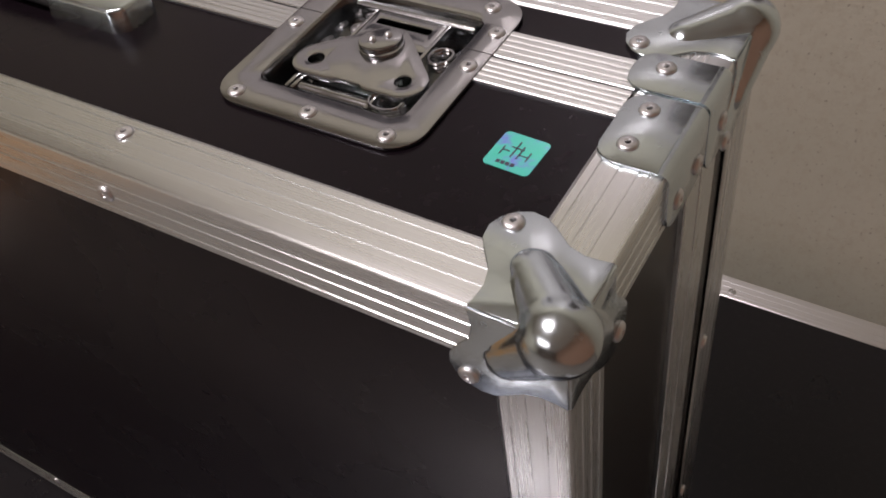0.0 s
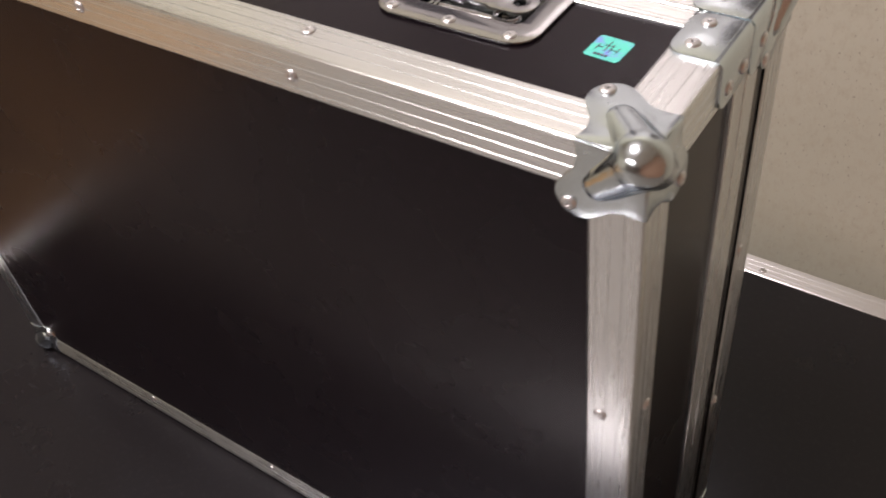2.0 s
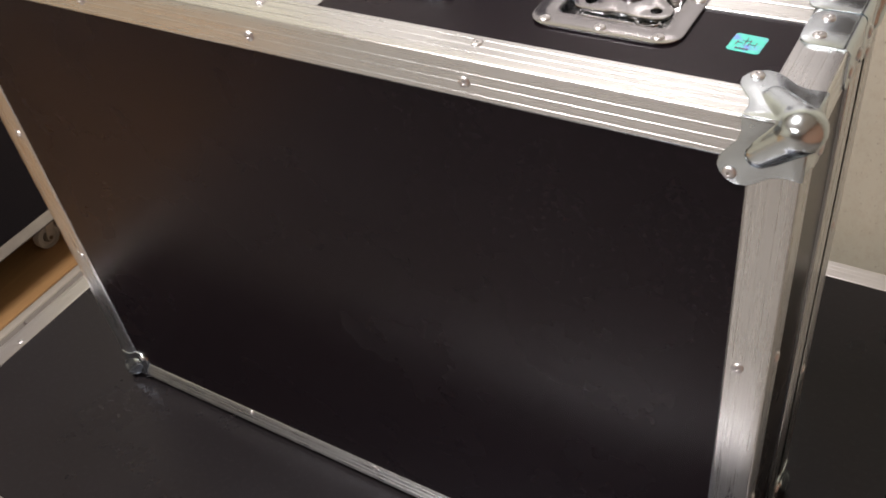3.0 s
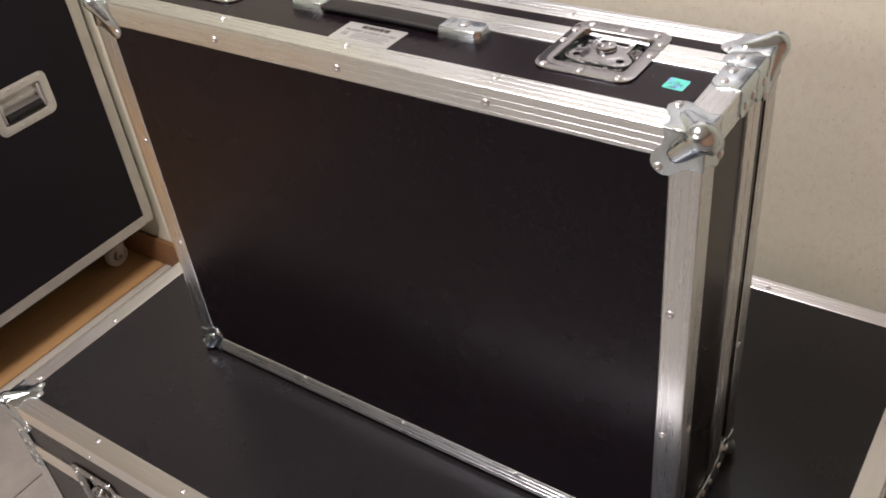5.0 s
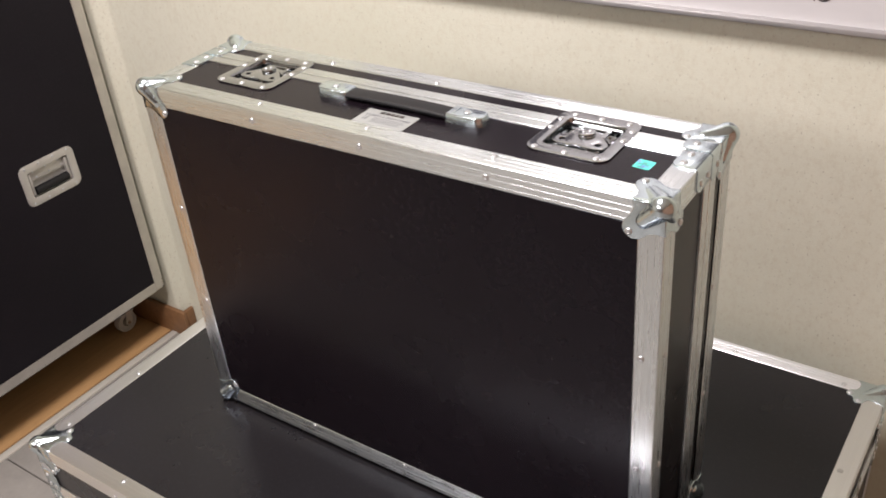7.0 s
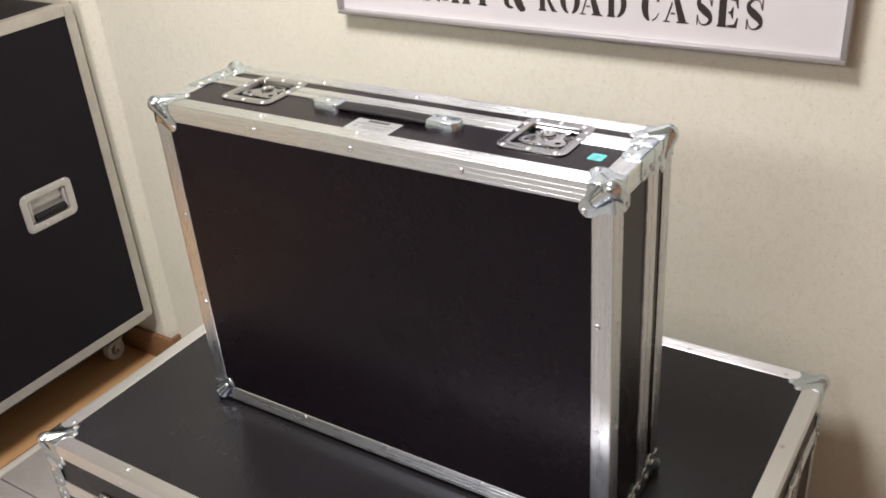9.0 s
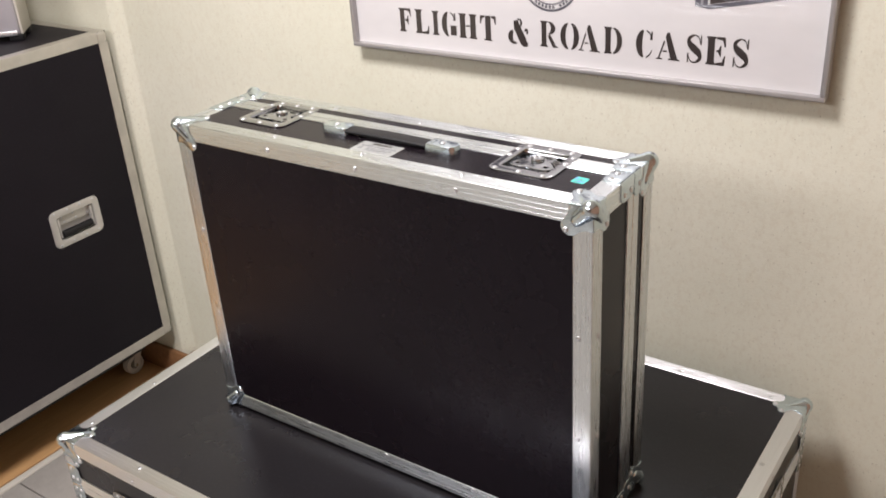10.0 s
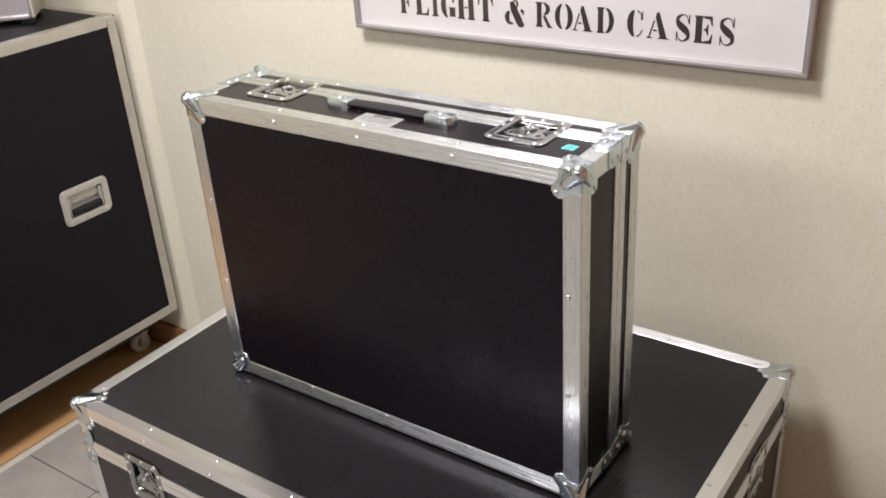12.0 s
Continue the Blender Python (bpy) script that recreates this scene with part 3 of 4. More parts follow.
def handle_cap(x, sgn):
    foot = [(-0.025, -0.0135), (0.019, -0.0135), (0.025, -0.0085), (0.025, 0.0085), (0.019, 0.0135), (-0.025, 0.0135)]
    bm = plate([(u * -sgn, v) for u, v in foot][::-sgn], 0.0, 0.0115)
    for v in bm.verts:
        if v.co.z > 0.005:
            v.co.x *= 0.95
            v.co.y *= 0.90
    bmesh.ops.bevel(bm, geom=[e for e in bm.edges if max(v.co.z for v in e.verts) > 0.005], offset=0.0016, segments=3, profile=0.5, affect="EDGES")
    cap = part("handle_cap", bm, ZINC, case, "bright steel handle cap", axes((x, HY, H - s), X, Y, Z))
    part("cap_ring", plate(circle_pts(0, 0, 0.0062, 24), 0.0113, 0.0121, [circle_pts(0, 0, 0.0048, 24)], 0.0003), ZINC, cap)
    part("cap_rib", box(sgn * 0.015 - 0.0012, sgn * 0.015 + 0.0012, -0.008, 0.008, 0.0113, 0.0121, 0.0004), ZINC, cap)
    place("rivet", RIVET_MESH, cap, Matrix.Translation((0, 0, 0.0115)))


for x, sg in zip(HX, (1, -1)):
    handle_cap(x, sg)
bm = bmesh.new()
n = 16
rows = []
for i in range(n + 1):
    f = i / n
    x = HX[0] + 0.02 + f * (HX[1] - HX[0] - 0.04)
    lift = 0.0026 + 0.0012 * math.sin(math.pi * f)
    ring = [(y, z) for y, z in rounded(-0.0128, 0.0128, 0, 0.0062, 0.003, 3)]
    rows.append([bm.verts.new((x, HY + y, H - s + lift + z)) for y, z in ring])
for a, b in zip(rows, rows[1:]):
    for k in range(len(a)):
        bm.faces.new((a[k], a[(k + 1) % len(a)], b[(k + 1) % len(a)], b[k]))
bm.faces.new(rows[0]), bm.faces.new(rows[-1])
part("handle_strap", bm, RUBBER, case, "black rubber strap")

# maker's label and hologram sticker on the top
TOPZ = H - s


def print_bar(parent, x0, x1, y0, y1, z, material, name="print_bar"):
    part(name, box(x0, x1, y0, y1, z, z + 0.0002), material, parent)


label = part("label", plate(rounded(0.352, 0.428, 0.0292, 0.0685, 0.001, 2), TOPZ, TOPZ + 0.0003), PAPER, case, "silver maker's label with dark print")
LZ = TOPZ + 0.0003
for a, b in ((0.3735, 0.3810), (0.3815, 0.3885), (0.3890, 0.3950), (0.3955, 0.4015), (0.4020, 0.4090)):
    print_bar(label, a, b - 0.0008, 0.0590, 0.0650, LZ, INK)
for i in range(5):
    for j in range(5):
        if (i * 3 + j * 2 + i * j) % 3:
            print_bar(label, 0.3600 + i * 0.0017, 0.3616 + i * 0.0017, 0.0385 + j * 0.0017, 0.0401 + j * 0.0017, LZ, INK_GREY)
for yy, b in ((0.0465, 0.418), (0.0430, 0.421), (0.0400, 0.415), (0.0365, 0.419)):
    print_bar(label, 0.3735, b, yy, yy + 0.0008, LZ, INK_GREY)


def holo_mat():
    m, nt, b = mat("hologram_foil", (0.05, 0.6, 0.55), 0.25, 0.35)
    v = coords(nt)
    n = noise_tex(nt, v, 110, 3)
    link(nt, ramp(nt, n, [(0.36, (0.05, 0.70, 0.54)), (0.54, (0.08, 0.68, 0.62)), (0.66, (0.20, 0.30, 0.85))]), b.inputs["Base Color"])
    b.inputs["Coat Weight"].default_value = 0.6
    b.inputs["Coat Roughness"].default_value = 0.1
    return m


HOLO = holo_mat()
holo = part("hologram_sticker", plate(rounded(-0.0097, 0.0097, -0.0097, 0.0097, 0.002, 3), 0, 0.0003), HOLO, case,
            "small square iridescent hologram sticker", pose(W - 0.0545, 0.0718, TOPZ, 0, 0, -3))
for a, b, c, d in ((-0.005, -0.0035, -0.0075, -0.0058), (-0.003, -0.0015, -0.0075, -0.0058), (-0.001, 0.0005, -0.0075, -0.0058), (0.001, 0.0025, -0.0075, -0.0058), (-0.0062, -0.0057, -0.003, 0.0015), (-0.0058, -0.003, -0.0005, 0.0), (-0.0015, -0.001, -0.003, 0.006), (-0.0035, 0.002, 0.002, 0.0025), (0.001, 0.0015, -0.003, 0.004), (0.001, 0.005, -0.001, -0.0005), (0.0048, 0.0053, -0.003, 0.002)):
    print_bar(holo, a, b, c, d, 0.0003, INK_BLUE)

# ---------------------------------------------------------------- the large case below
BX0, BX1, BY0, BY1 = -0.9775, 0.1775, -0.2405, 0.5385
BW, BD, BH = BX1 - BX0, BY1 - BY0, -FLOOR - 0.006
big = thing("road_case", (BX0, BY0, FLOOR + 0.006), "large closed black laminate road case with aluminium edges", "road case")
SEAM = BH - 0.1035
part("lid_panel", box(s, BW - s, s, BD - s, BH - 0.009, BH - s), BLACK_LID, big)
LBX = (-0.797 - BX0, BW - (-0.797 - BX0))
xs = [s, LBX[0] - 0.037, LBX[0] + 0.037, LBX[1] - 0.037, LBX[1] + 0.037, BW - s]
FZ = SEAM - 0.0185                    # latch centre height
fm = axes((0, 0.009, 0), X, Z, -Y)
part("front_panel", holed_panel(xs, [s, FZ - 0.0365, SEAM - 0.0005], {(1, 1), (3, 1)}, 0, 0.0072), BLACK_LID, big, m=fm)
part("lid_front_panel", holed_panel(xs, [SEAM + 0.0005, FZ + 0.0365, BH - 0.0092], {(1, 0), (3, 0)}, 0, 0.0072), BLACK_LID, big, m=fm)
part("back_panel", box(s, BW - s, BD - 0.009, BD - s, s, BH - 0.0092), BLACK_LID, big)
for x0 in (s, BW - 0.009):
    part("side_panel", box(x0, x0 + 0.0072, 0.0091, BD - 0.0091, s, SEAM - 0.0005), BLACK_LID, big)
    part("lid_side_panel", box(x0, x0 + 0.0072, 0.0091, BD - 0.0091, SEAM + 0.0005, BH - 0.0092), BLACK_LID, big)
part("bottom_panel", box(0.0091, BW - 0.0091, 0.0091, BD - 0.0091, s, 0.009), BLACK_LID, big)
edge_set(big, BW, BD, BH, material=ALU_MATT)
for z0 in (SEAM - 0.0170, SEAM + 0.0006):
    for a, b in ((EXT, LBX[0] - 0.045), (LBX[0] + 0.045, LBX[1] - 0.045), (LBX[1] + 0.045, BW - EXT)):
        seam_bar(big, (a, s, z0), X, Z, -Y, b - a, 0.0164, ALU_MATT)
    seam_bar(big, (BW - s, EXT, z0), Y, Z, X, BD - 2 * EXT, 0.0164, ALU_MATT)
    seam_bar(big, (s, BD - EXT, z0), -Y, Z, -X, BD - 2 * EXT, 0.0164, ALU_MATT)
ball_corners(big, BW, BD, BH, CORNER_LOBED, [(0.050, 0.0355), (0.0355, 0.050)], True)
for lx in LBX:
    butterfly_latch(big, axes((lx, 0.0003, FZ), X, Z, -Y))
side = butterfly_latch(big, axes((BW - 0.0003, 0.60, FZ), Y, Z, X))


def upright_clip(parent, cx, cy, ix, iy, z0, z1, zs):
    bm = bmesh.new()
    reach, r = 0.034, 0.008
    leaf = [(0.003, z0), (reach - r, z0), (reach, z0 + r), (reach, z1 - r), (reach - r, z1), (0.003, z1)]
    add_plate(bm, leaf, -0.0002, 0.0016, bevel=0.0005)
    second = bm.copy()
    bm.transform(axes((cx, cy, 0), Vector((ix, 0, 0)), Z, Vector((0, -iy, 0))))
    second.transform(axes((cx, cy, 0), Vector((0, iy, 0)), Z, Vector((-ix, 0, 0))))
    me = bpy.data.meshes.new("tmp")
    second.to_mesh(me)
    second.free()
    bm.from_mesh(me)
    bpy.data.meshes.remove(me)
    add_bend(bm, Vector((cx + ix * 0.003, cy + iy * 0.003, 0)), Vector((-ix, 0, 0)), Vector((0, -iy, 0)), Z, z0, z1)
    clip = part("seam_bracket", bm, ZINC, parent, "bent zinc-plated steel clip")
    for u, zz in zs:
        rivet(clip, (cx + ix * u, cy - iy * 0.0016, zz), (0, -iy, 0), 0.85)
        rivet(clip, (cx - ix * 0.0016, cy + iy * u, zz), (-ix, 0, 0), 0.85)


for cx, ix in ((0, 1), (BW, -1)):
    for cy, iy in ((0, 1), (BD, -1)):
        upright_clip(big, cx, cy, ix, iy, SEAM + 0.001, SEAM + 0.046, ((0.011, SEAM + 0.036), (0.011, SEAM + 0.014), (0.025, SEAM + 0.014)))
        upright_clip(big, cx, cy, ix, iy, SEAM - 0.042, SEAM - 0.001, ((0.011, SEAM - 0.014), (0.025, SEAM - 0.014), (0.018, SEAM - 0.031)))
for i in range(6):
    x = -0.769 + 0.1765 * i - BX0
    rivet(big, (x, OFF, BH), (0, 0, 1))
    rivet(big, (x, BD - OFF, BH), (0, 0, 1))
    rivet(big, (x - 0.004, 0, BH - OFF), (0, -1, 0))
for i in range(4):
    y = -0.030 + 0.1785 * i - BY0 if i < 3 else 0.06
    rivet(big, (OFF, y, BH), (0, 0, 1))
    rivet(big, (BW - OFF, y, BH), (0, 0, 1))
    rivet(big, (BW, y, BH - OFF), (1, 0, 0))

# ---------------------------------------------------------------- tall case on casters
TX1, TY1, TZ0, TZ1 = -1.700, 0.563, -0.420, 0.515
TW, TD, TH = 0.62, 1.00, TZ1 - TZ0
tall = thing("tall_road_case", (TX1 - TW, TY1 - TD, TZ0), "tall black road case on casters with recessed handle, against wall", "road case")
hy0, hy1, hz0, hz1 = 0.285 - (TY1 - TD), 0.401 - (TY1 - TD), 0.0105 - TZ0, 0.0785 - TZ0
tm = axes((TW - 0.009, 0, 0), Y, Z, X)
part("side_panel", holed_panel([s, hy0, hy1, TD - s], [s, hz0, hz1, TH - s], {(1, 1)}, 0, 0.0072), BLACK_ROUGH, tall, m=tm)
part("side_panel", box(s, 0.009, s, TD - s, s, TH - s), BLACK_ROUGH, tall)
part("front_panel", box(0.0091, TW - 0.0091, s, 0.009, s, TH - s), BLACK_ROUGH, tall)
part("back_panel", box(0.0091, TW - 0.0091, TD - 0.009, TD - s, s, TH - s), BLACK_ROUGH, tall)
part("top_panel", box(0.0091, TW - 0.0091, 0.0091, TD - 0.0091, TH - 0.009, TH - s), BLACK_ROUGH, tall)
part("bottom_panel", box(0.0091, TW - 0.0091, 0.0091, TD - 0.0091, s, 0.009), BLACK_ROUGH, tall)
edge_set(tall, TW, TD, TH, 0.004, ALU_DULL)


def corner_cap():
    bm = box(-0.0012, 0.034, -0.0012, 0.034, -0.0012, 0.034, 0.009, 4)
    return smooth(mesh_of("corner_cap", bm, ALU_DULL), 40)


CAP = corner_cap()
for sx, x in ((1, 0), (-1, TW)):
    for sy, y in ((1, 0), (-1, TD)):
        for sz, z in ((1, 0), (-1, TH)):
            place("corner_cap", CAP, tall, Matrix.Translation((x, y, z)) @ Matrix.Diagonal((sx, sy, sz, 1)))
for i in range(4):
    y = TD - 0.54 + i * 0.14
    rivet(tall, (TW, y, TH - OFF), (1, 0, 0), 0.5)

# recessed spring handle
hw, hh = hy1 - hy0, hz1 - hz0
outer = rounded(-hw / 2 - 0.019, hw / 2 + 0.019, -hh / 2 - 0.019, hh / 2 + 0.019, 0.018, 6)
inner = rounded(-hw / 2 + 0.001, hw / 2 - 0.001, -hh / 2 + 0.001, hh / 2 - 0.001, 0.006, 3)
bm = plate(outer, 0, 0.0016, [inner], 0.0006)
tops = [bm.verts.new((x, y, 0.001)) for x, y in inner]
lows = [bm.verts.new((x * 0.97, y * 0.97, -0.016)) for x, y in inner]
for i in range(len(tops)):
    bm.faces.new((tops[i], tops[(i + 1) % len(tops)], lows[(i + 1) % len(tops)], lows[i]))
bm.faces.new(lows)
handle = part("recessed_handle", bm, PALE_ZINC, tall, "recessed steel case handle with a black grip", axes((TW - s, (hy0 + hy1) / 2, (hz0 + hz1) / 2), Y, Z, X))
part("grip", cyl((-0.046, -0.019, -0.003), (0.046, -0.019, -0.003), 0.0100, 18), RUBBER, handle, "black rubber grip")
flap = part("top_flap", box(-0.054, 0.054, 0.004, 0.032, -0.013, -0.009, 0.002), PALE_ZINC, handle)
for u in (-0.036, 0.0, 0.036):
    rivet(flap, (u, 0.026, -0.009), (0, 0, 1), 0.7)
    rivet(flap, (u + 0.006, 0.011, -0.009), (0, 0, 1), 0.7)
for u in (-0.051, 0.051):
    part("arm", box(u - 0.003, u + 0.003, -0.028, 0.028, -0.012, -0.001, 0.0015), PALE_ZINC, handle)
for u in (-0.06, -0.02, 0.02, 0.06):
    rivet(handle, (u, 0.046, 0.0016), (0, 0, 1), 0.8)
    rivet(handle, (u, -0.046, 0.0016), (0, 0, 1), 0.8)

# caster board and casters
CB = -0.075
part("caster_board", box(0.10, TW - 0.10, 0.04, TD - 0.04, CB, 0.0), DARK, tall)
GREY_WHEEL = mat("grey_wheel", (0.55, 0.53, 0.49), 0.5)[0]
HUB_GREY = mat("hub_grey", (0.20, 0.185, 0.15), 0.5)[0]


def caster(x, y):
    r = 0.0330
    floor_z = FLOOR - TZ0
    c = Vector((x, y, floor_z + r))
    tyre = lathe([(0.0235, -0.008), (0.0250, -0.0115), (0.0310, -0.0115), (r, -0.008), (r, 0.008), (0.0310, 0.0115), (0.0250, 0.0115), (0.0235, 0.008)], 32)
    w = part("wheel", tyre, GREY_WHEEL, tall, "grey caster wheel", axes(c, Y, Z, X))
    part("hub", lathe([(0.006, -0.0125), (0.014, -0.0115), (0.016, -0.004), (0.0238, -0.003), (0.0238, 0.003), (0.016, 0.004), (0.014, 0.0115), (0.006, 0.0125)], 24), HUB_GREY, w)
    part("axle", cyl((0, 0, -0.020), (0, 0, 0.020), 0.0055, 12), ZINC, w)
    for sx in (-0.0165, 0.0165):
        out = hull(circle_pts(0, 0, 0.0085, 14) + [(0.004, 0.058), (0.036, 0.058), (0.034, 0.047)])
        part("fork", plate(out, -0.001, 0.001), PALE_ZINC, tall, m=axes(c + Vector((sx, 0, 0)), Y, Z, X))
    part("fork_top", box(x - 0.0175, x + 0.0175, y + 0.002, y + 0.036, floor_z + r + 0.057, floor_z + r + 0.062), PALE_ZINC, tall)
    part("swivel", cyl((x, y + 0.018, floor_z + r + 0.062), (x, y + 0.018, CB - 0.003), 0.017, 24), PALE_ZINC, tall)
    part("mount_plate", box(x - 0.04, x + 0.04, y - 0.030, y + 0.036, CB - 0.003, CB, 0.001), PALE_ZINC, tall)


for x in (TW - 0.168, 0.168):
    for y in (0.510 - (TY1 - TD), 0.045):
        caster(x, y)

# silver box on top of the tall case
silver = thing("silver_case", (-1.822, 0.402, TZ1), "silver grey equipment box on dark feet, atop tall case", "equipment box", rz=-134)
part("body", box(0.004, 0.42, -0.12, 0.0, 0.014, 0.40, 0.008, 3), SILVER_PAINT, silver)
part("end_panel", box(-0.002, 0.004, -0.116, -0.004, 0.016, 0.398, 0.002), CREAM_PLASTIC, silver)
part("lower_rail", box(0.01, 0.415, 0.0, 0.005, 0.015, 0.027, 0.002), ALU, silver)
for x in (0.0, 0.38):
    for y in (-0.116, -0.038):
        part("foot", box(x, x + 0.035, y, y + 0.035, 0, 0.017, 0.003), RUBBER, silver)

# ---------------------------------------------------------------- framed sign
SY = 0.592
SX0, SX1, SZ0, SZ1 = -0.859, 0.128, 0.549, 1.15
sign = thing("wall_sign", ((SX0 + SX1) / 2, SY, SZ0), "white printed sign in a slim aluminium frame on the wall", "sign")
hw, hh = (SX1 - SX0) / 2, SZ1 - SZ0
part("board", box(-hw + 0.004, hw - 0.004, 0.0015, 0.008, 0.004, hh - 0.004), WHITE_PRINT, sign)
fr = 0.009
for a, b, c, d in ((-hw, hw, 0, fr), (-hw, hw, hh - fr, hh), (-hw, -hw + fr, fr, hh - fr), (hw - fr, hw, fr, hh - fr)):
    part("frame_bar", box(a, b, -0.0115, 0.0150, c, d, 0.002), SIGN_FRAME, sign)
for x in (-0.3, 0.3):
    part("standoff", box(x - 0.02, x + 0.02, 0.008, WALL_Y - SY, hh * 0.5, hh * 0.5 + 0.04), SIGN_FRAME, sign)


def crescent(cx, cy, rx, ry, thick, thin, a0, a1, n=14):
    """Part of a letter bowl: outer ellipse less a narrower inner one."""
    ang = [radians(a0 + (a1 - a0) * i / n) for i in range(n + 1)]
    outer = [(cx + rx * math.cos(a), cy + ry * math.sin(a)) for a in ang]
    inner = [(cx + (rx - thick) * math.cos(a), cy + (ry - thin) * math.sin(a)) for a in ang]
    return outer + inner[::-1]


def stroke(points, n=6):
    """A pen stroke through (x, y, width) points."""
    pts = []
    for i in range(len(points) - 1):
        p0, p1, p2, p3 = (points[max(0, i - 1)], points[i], points[i + 1], points[min(len(points) - 1, i + 2)])
        for k in range(n):
            t = k / n
            pts.append(tuple(0.5 * (2 * b + (c - a) * t + (2 * a - 5 * b + 4 * c - d) * t * t + (3 * b - a - 3 * c + d) * t ** 3) for a, b, c, d in zip(p0, p1, p2, p3)))
    pts.append(points[-1])
    left, right = [], []
    for i, (x, y, w) in enumerate(pts):
        ax, ay, _ = pts[max(0, i - 1)]
        bx, by, _ = pts[min(len(pts) - 1, i + 1)]
        dx, dy = bx - ax, by - ay
        ln = math.hypot(dx, dy) or 1
        left.append((x - dy / ln * w / 2, y + dx / ln * w / 2))
        right.append((x + dy / ln * w / 2, y - dx / ln * w / 2))
    return left + right[::-1]


def stem(x0, x1, e=0.08):
    return [(x0 - e, 0), (x1 + e, 0), (x1 + e, 0.05), (x1, 0.09), (x1, 0.91), (x1 + e, 0.95), (x1 + e, 1), (x0 - e, 1), (x0 - e, 0.95), (x0, 0.91), (x0, 0.09), (x0 - e, 0.05)]


def glyph(ch):
    """Stencil serif capitals on a unit cap height, as lists of outlines."""
    top = [(0.50, 1), (0.92, 1), (0.96, 0.66), (0.90, 0.66), (0.80, 0.88), (0.50, 0.92)]
    foot = [(0.50, 0), (0.92, 0), (0.96, 0.34), (0.90, 0.34), (0.80, 0.12), (0.50, 0.08)]
    nib = [(0.50, 0.47), (0.60, 0.46), (0.70, 0.30), (0.74, 0.30), (0.74, 0.70), (0.70, 0.70), (0.60, 0.54), (0.50, 0.53)]
    bowl_l = crescent(0.46, 0.5, 0.46, 0.52, 0.34, 0.06, 98, 262)
    spine = [(0.80, 0.72, 0.03), (0.70, 0.93, 0.05), (0.45, 0.98, 0.06), (0.20, 0.84, 0.17), (0.25, 0.65, 0.26), (0.50, 0.50, 0.30), (0.75, 0.35, 0.26), (0.80, 0.16, 0.17), (0.55, 0.02, 0.06), (0.30, 0.07, 0.05), (0.17, 0.28, 0.03)]
    return {
        "F": [stem(0.1, 0.44), top, nib],
        "L": [stem(0.1, 0.44), foot],
        "I": [stem(0.24, 0.78, 0.16)],
        "G": [bowl_l, crescent(0.52, 0.5, 0.40, 0.52, 0.05, 0.06, 35, 82), [(0.78, 0.66), (0.92, 0.66), (0.92, 0.98), (0.84, 0.98)], [(0.58, 0.06), (0.96, 0.06), (0.96, 0.42), (1.02, 0.46), (0.52, 0.46), (0.58, 0.42)]],
        "H": [stem(0.06, 0.36, 0.06), stem(0.64, 0.94, 0.06), [(0.40, 0.47), (0.60, 0.47), (0.60, 0.54), (0.40, 0.54)]],
        "T": [stem(0.33, 0.67, 0.0), [(0.24, 0)] + [(0.76, 0), (0.76, 0.05), (0.24, 0.05)], [(0.29, 1), (0.02, 1), (0.0, 0.66), (0.06, 0.66), (0.14, 0.88), (0.29, 0.92)], [(0.71, 1), (0.98, 1), (1.0, 0.66), (0.94, 0.66), (0.86, 0.88), (0.71, 0.92)]],
        "&": [crescent(0.30, 0.27, 0.30, 0.29, 0.24, 0.10, 105, 300), stroke([(0.40, 0.92, 0.22), (0.45, 0.68, 0.30), (0.62, 0.36, 0.34), (0.80, 0.06, 0.32), (0.98, 0.02, 0.12)]), stroke([(0.46, 0.98, 0.05), (0.62, 0.95, 0.08), (0.66, 0.80, 0.10), (0.58, 0.66, 0.05)]), stroke([(0.30, 0.56, 0.05), (0.44, 0.62, 0.05)]), crescent(0.90, 0.52, 0.10, 0.12, 0.09, 0.10, -80, 180)],
        "R": [stem(0.08, 0.36, 0.07), crescent(0.46, 0.74, 0.42, 0.26, 0.26, 0.06, -84, 84), [(0.42, 0.46), (0.60, 0.47), (0.92, 0.06), (1.02, 0.04), (1.02, 0), (0.72, 0)]],
        "O": [crescent(0.46, 0.5, 0.46, 0.52, 0.28, 0.05, 100, 260), crescent(0.54, 0.5, 0.46, 0.52, 0.28, 0.05, -80, 80)],
        "A": [[(0.44, 0.98), (0.54, 1), (0.90, 0.05), (1.0, 0.04), (1.0, 0), (0.52, 0), (0.52, 0.04), (0.60, 0.06), (0.38, 0.82)], [(0.32, 0.72), (0.36, 0.64), (0.14, 0.05), (0.26, 0.04), (0.26, 0), (0.0, 0), (0.0, 0.04), (0.08, 0.05)], [(0.28, 0.28), (0.46, 0.28), (0.44, 0.34), (0.30, 0.34)]],
        "D": [stem(0.06, 0.36, 0.06), crescent(0.46, 0.5, 0.52, 0.5, 0.28, 0.06, -84, 84)],
        "C": [crescent(0.46, 0.5, 0.46, 0.52, 0.36, 0.06, 98, 262), crescent(0.50, 0.5, 0.46, 0.52, 0.05, 0.06, 30, 80), crescent(0.50, 0.5, 0.46, 0.52, 0.04, 0.06, -80, -25), [(0.78, 0.66), (0.92, 0.66), (0.92, 0.98), (0.86, 0.98)]],
        "S": [stroke(spine), [(0.80, 0.66), (0.88, 0.66), (0.88, 1.0), (0.82, 1.0)], [(0.12, 0), (0.18, 0), (0.20, 0.34), (0.12, 0.34)]],
        "E": [stem(0.08, 0.42, 0.06), top, foot, nib],
    }[ch]


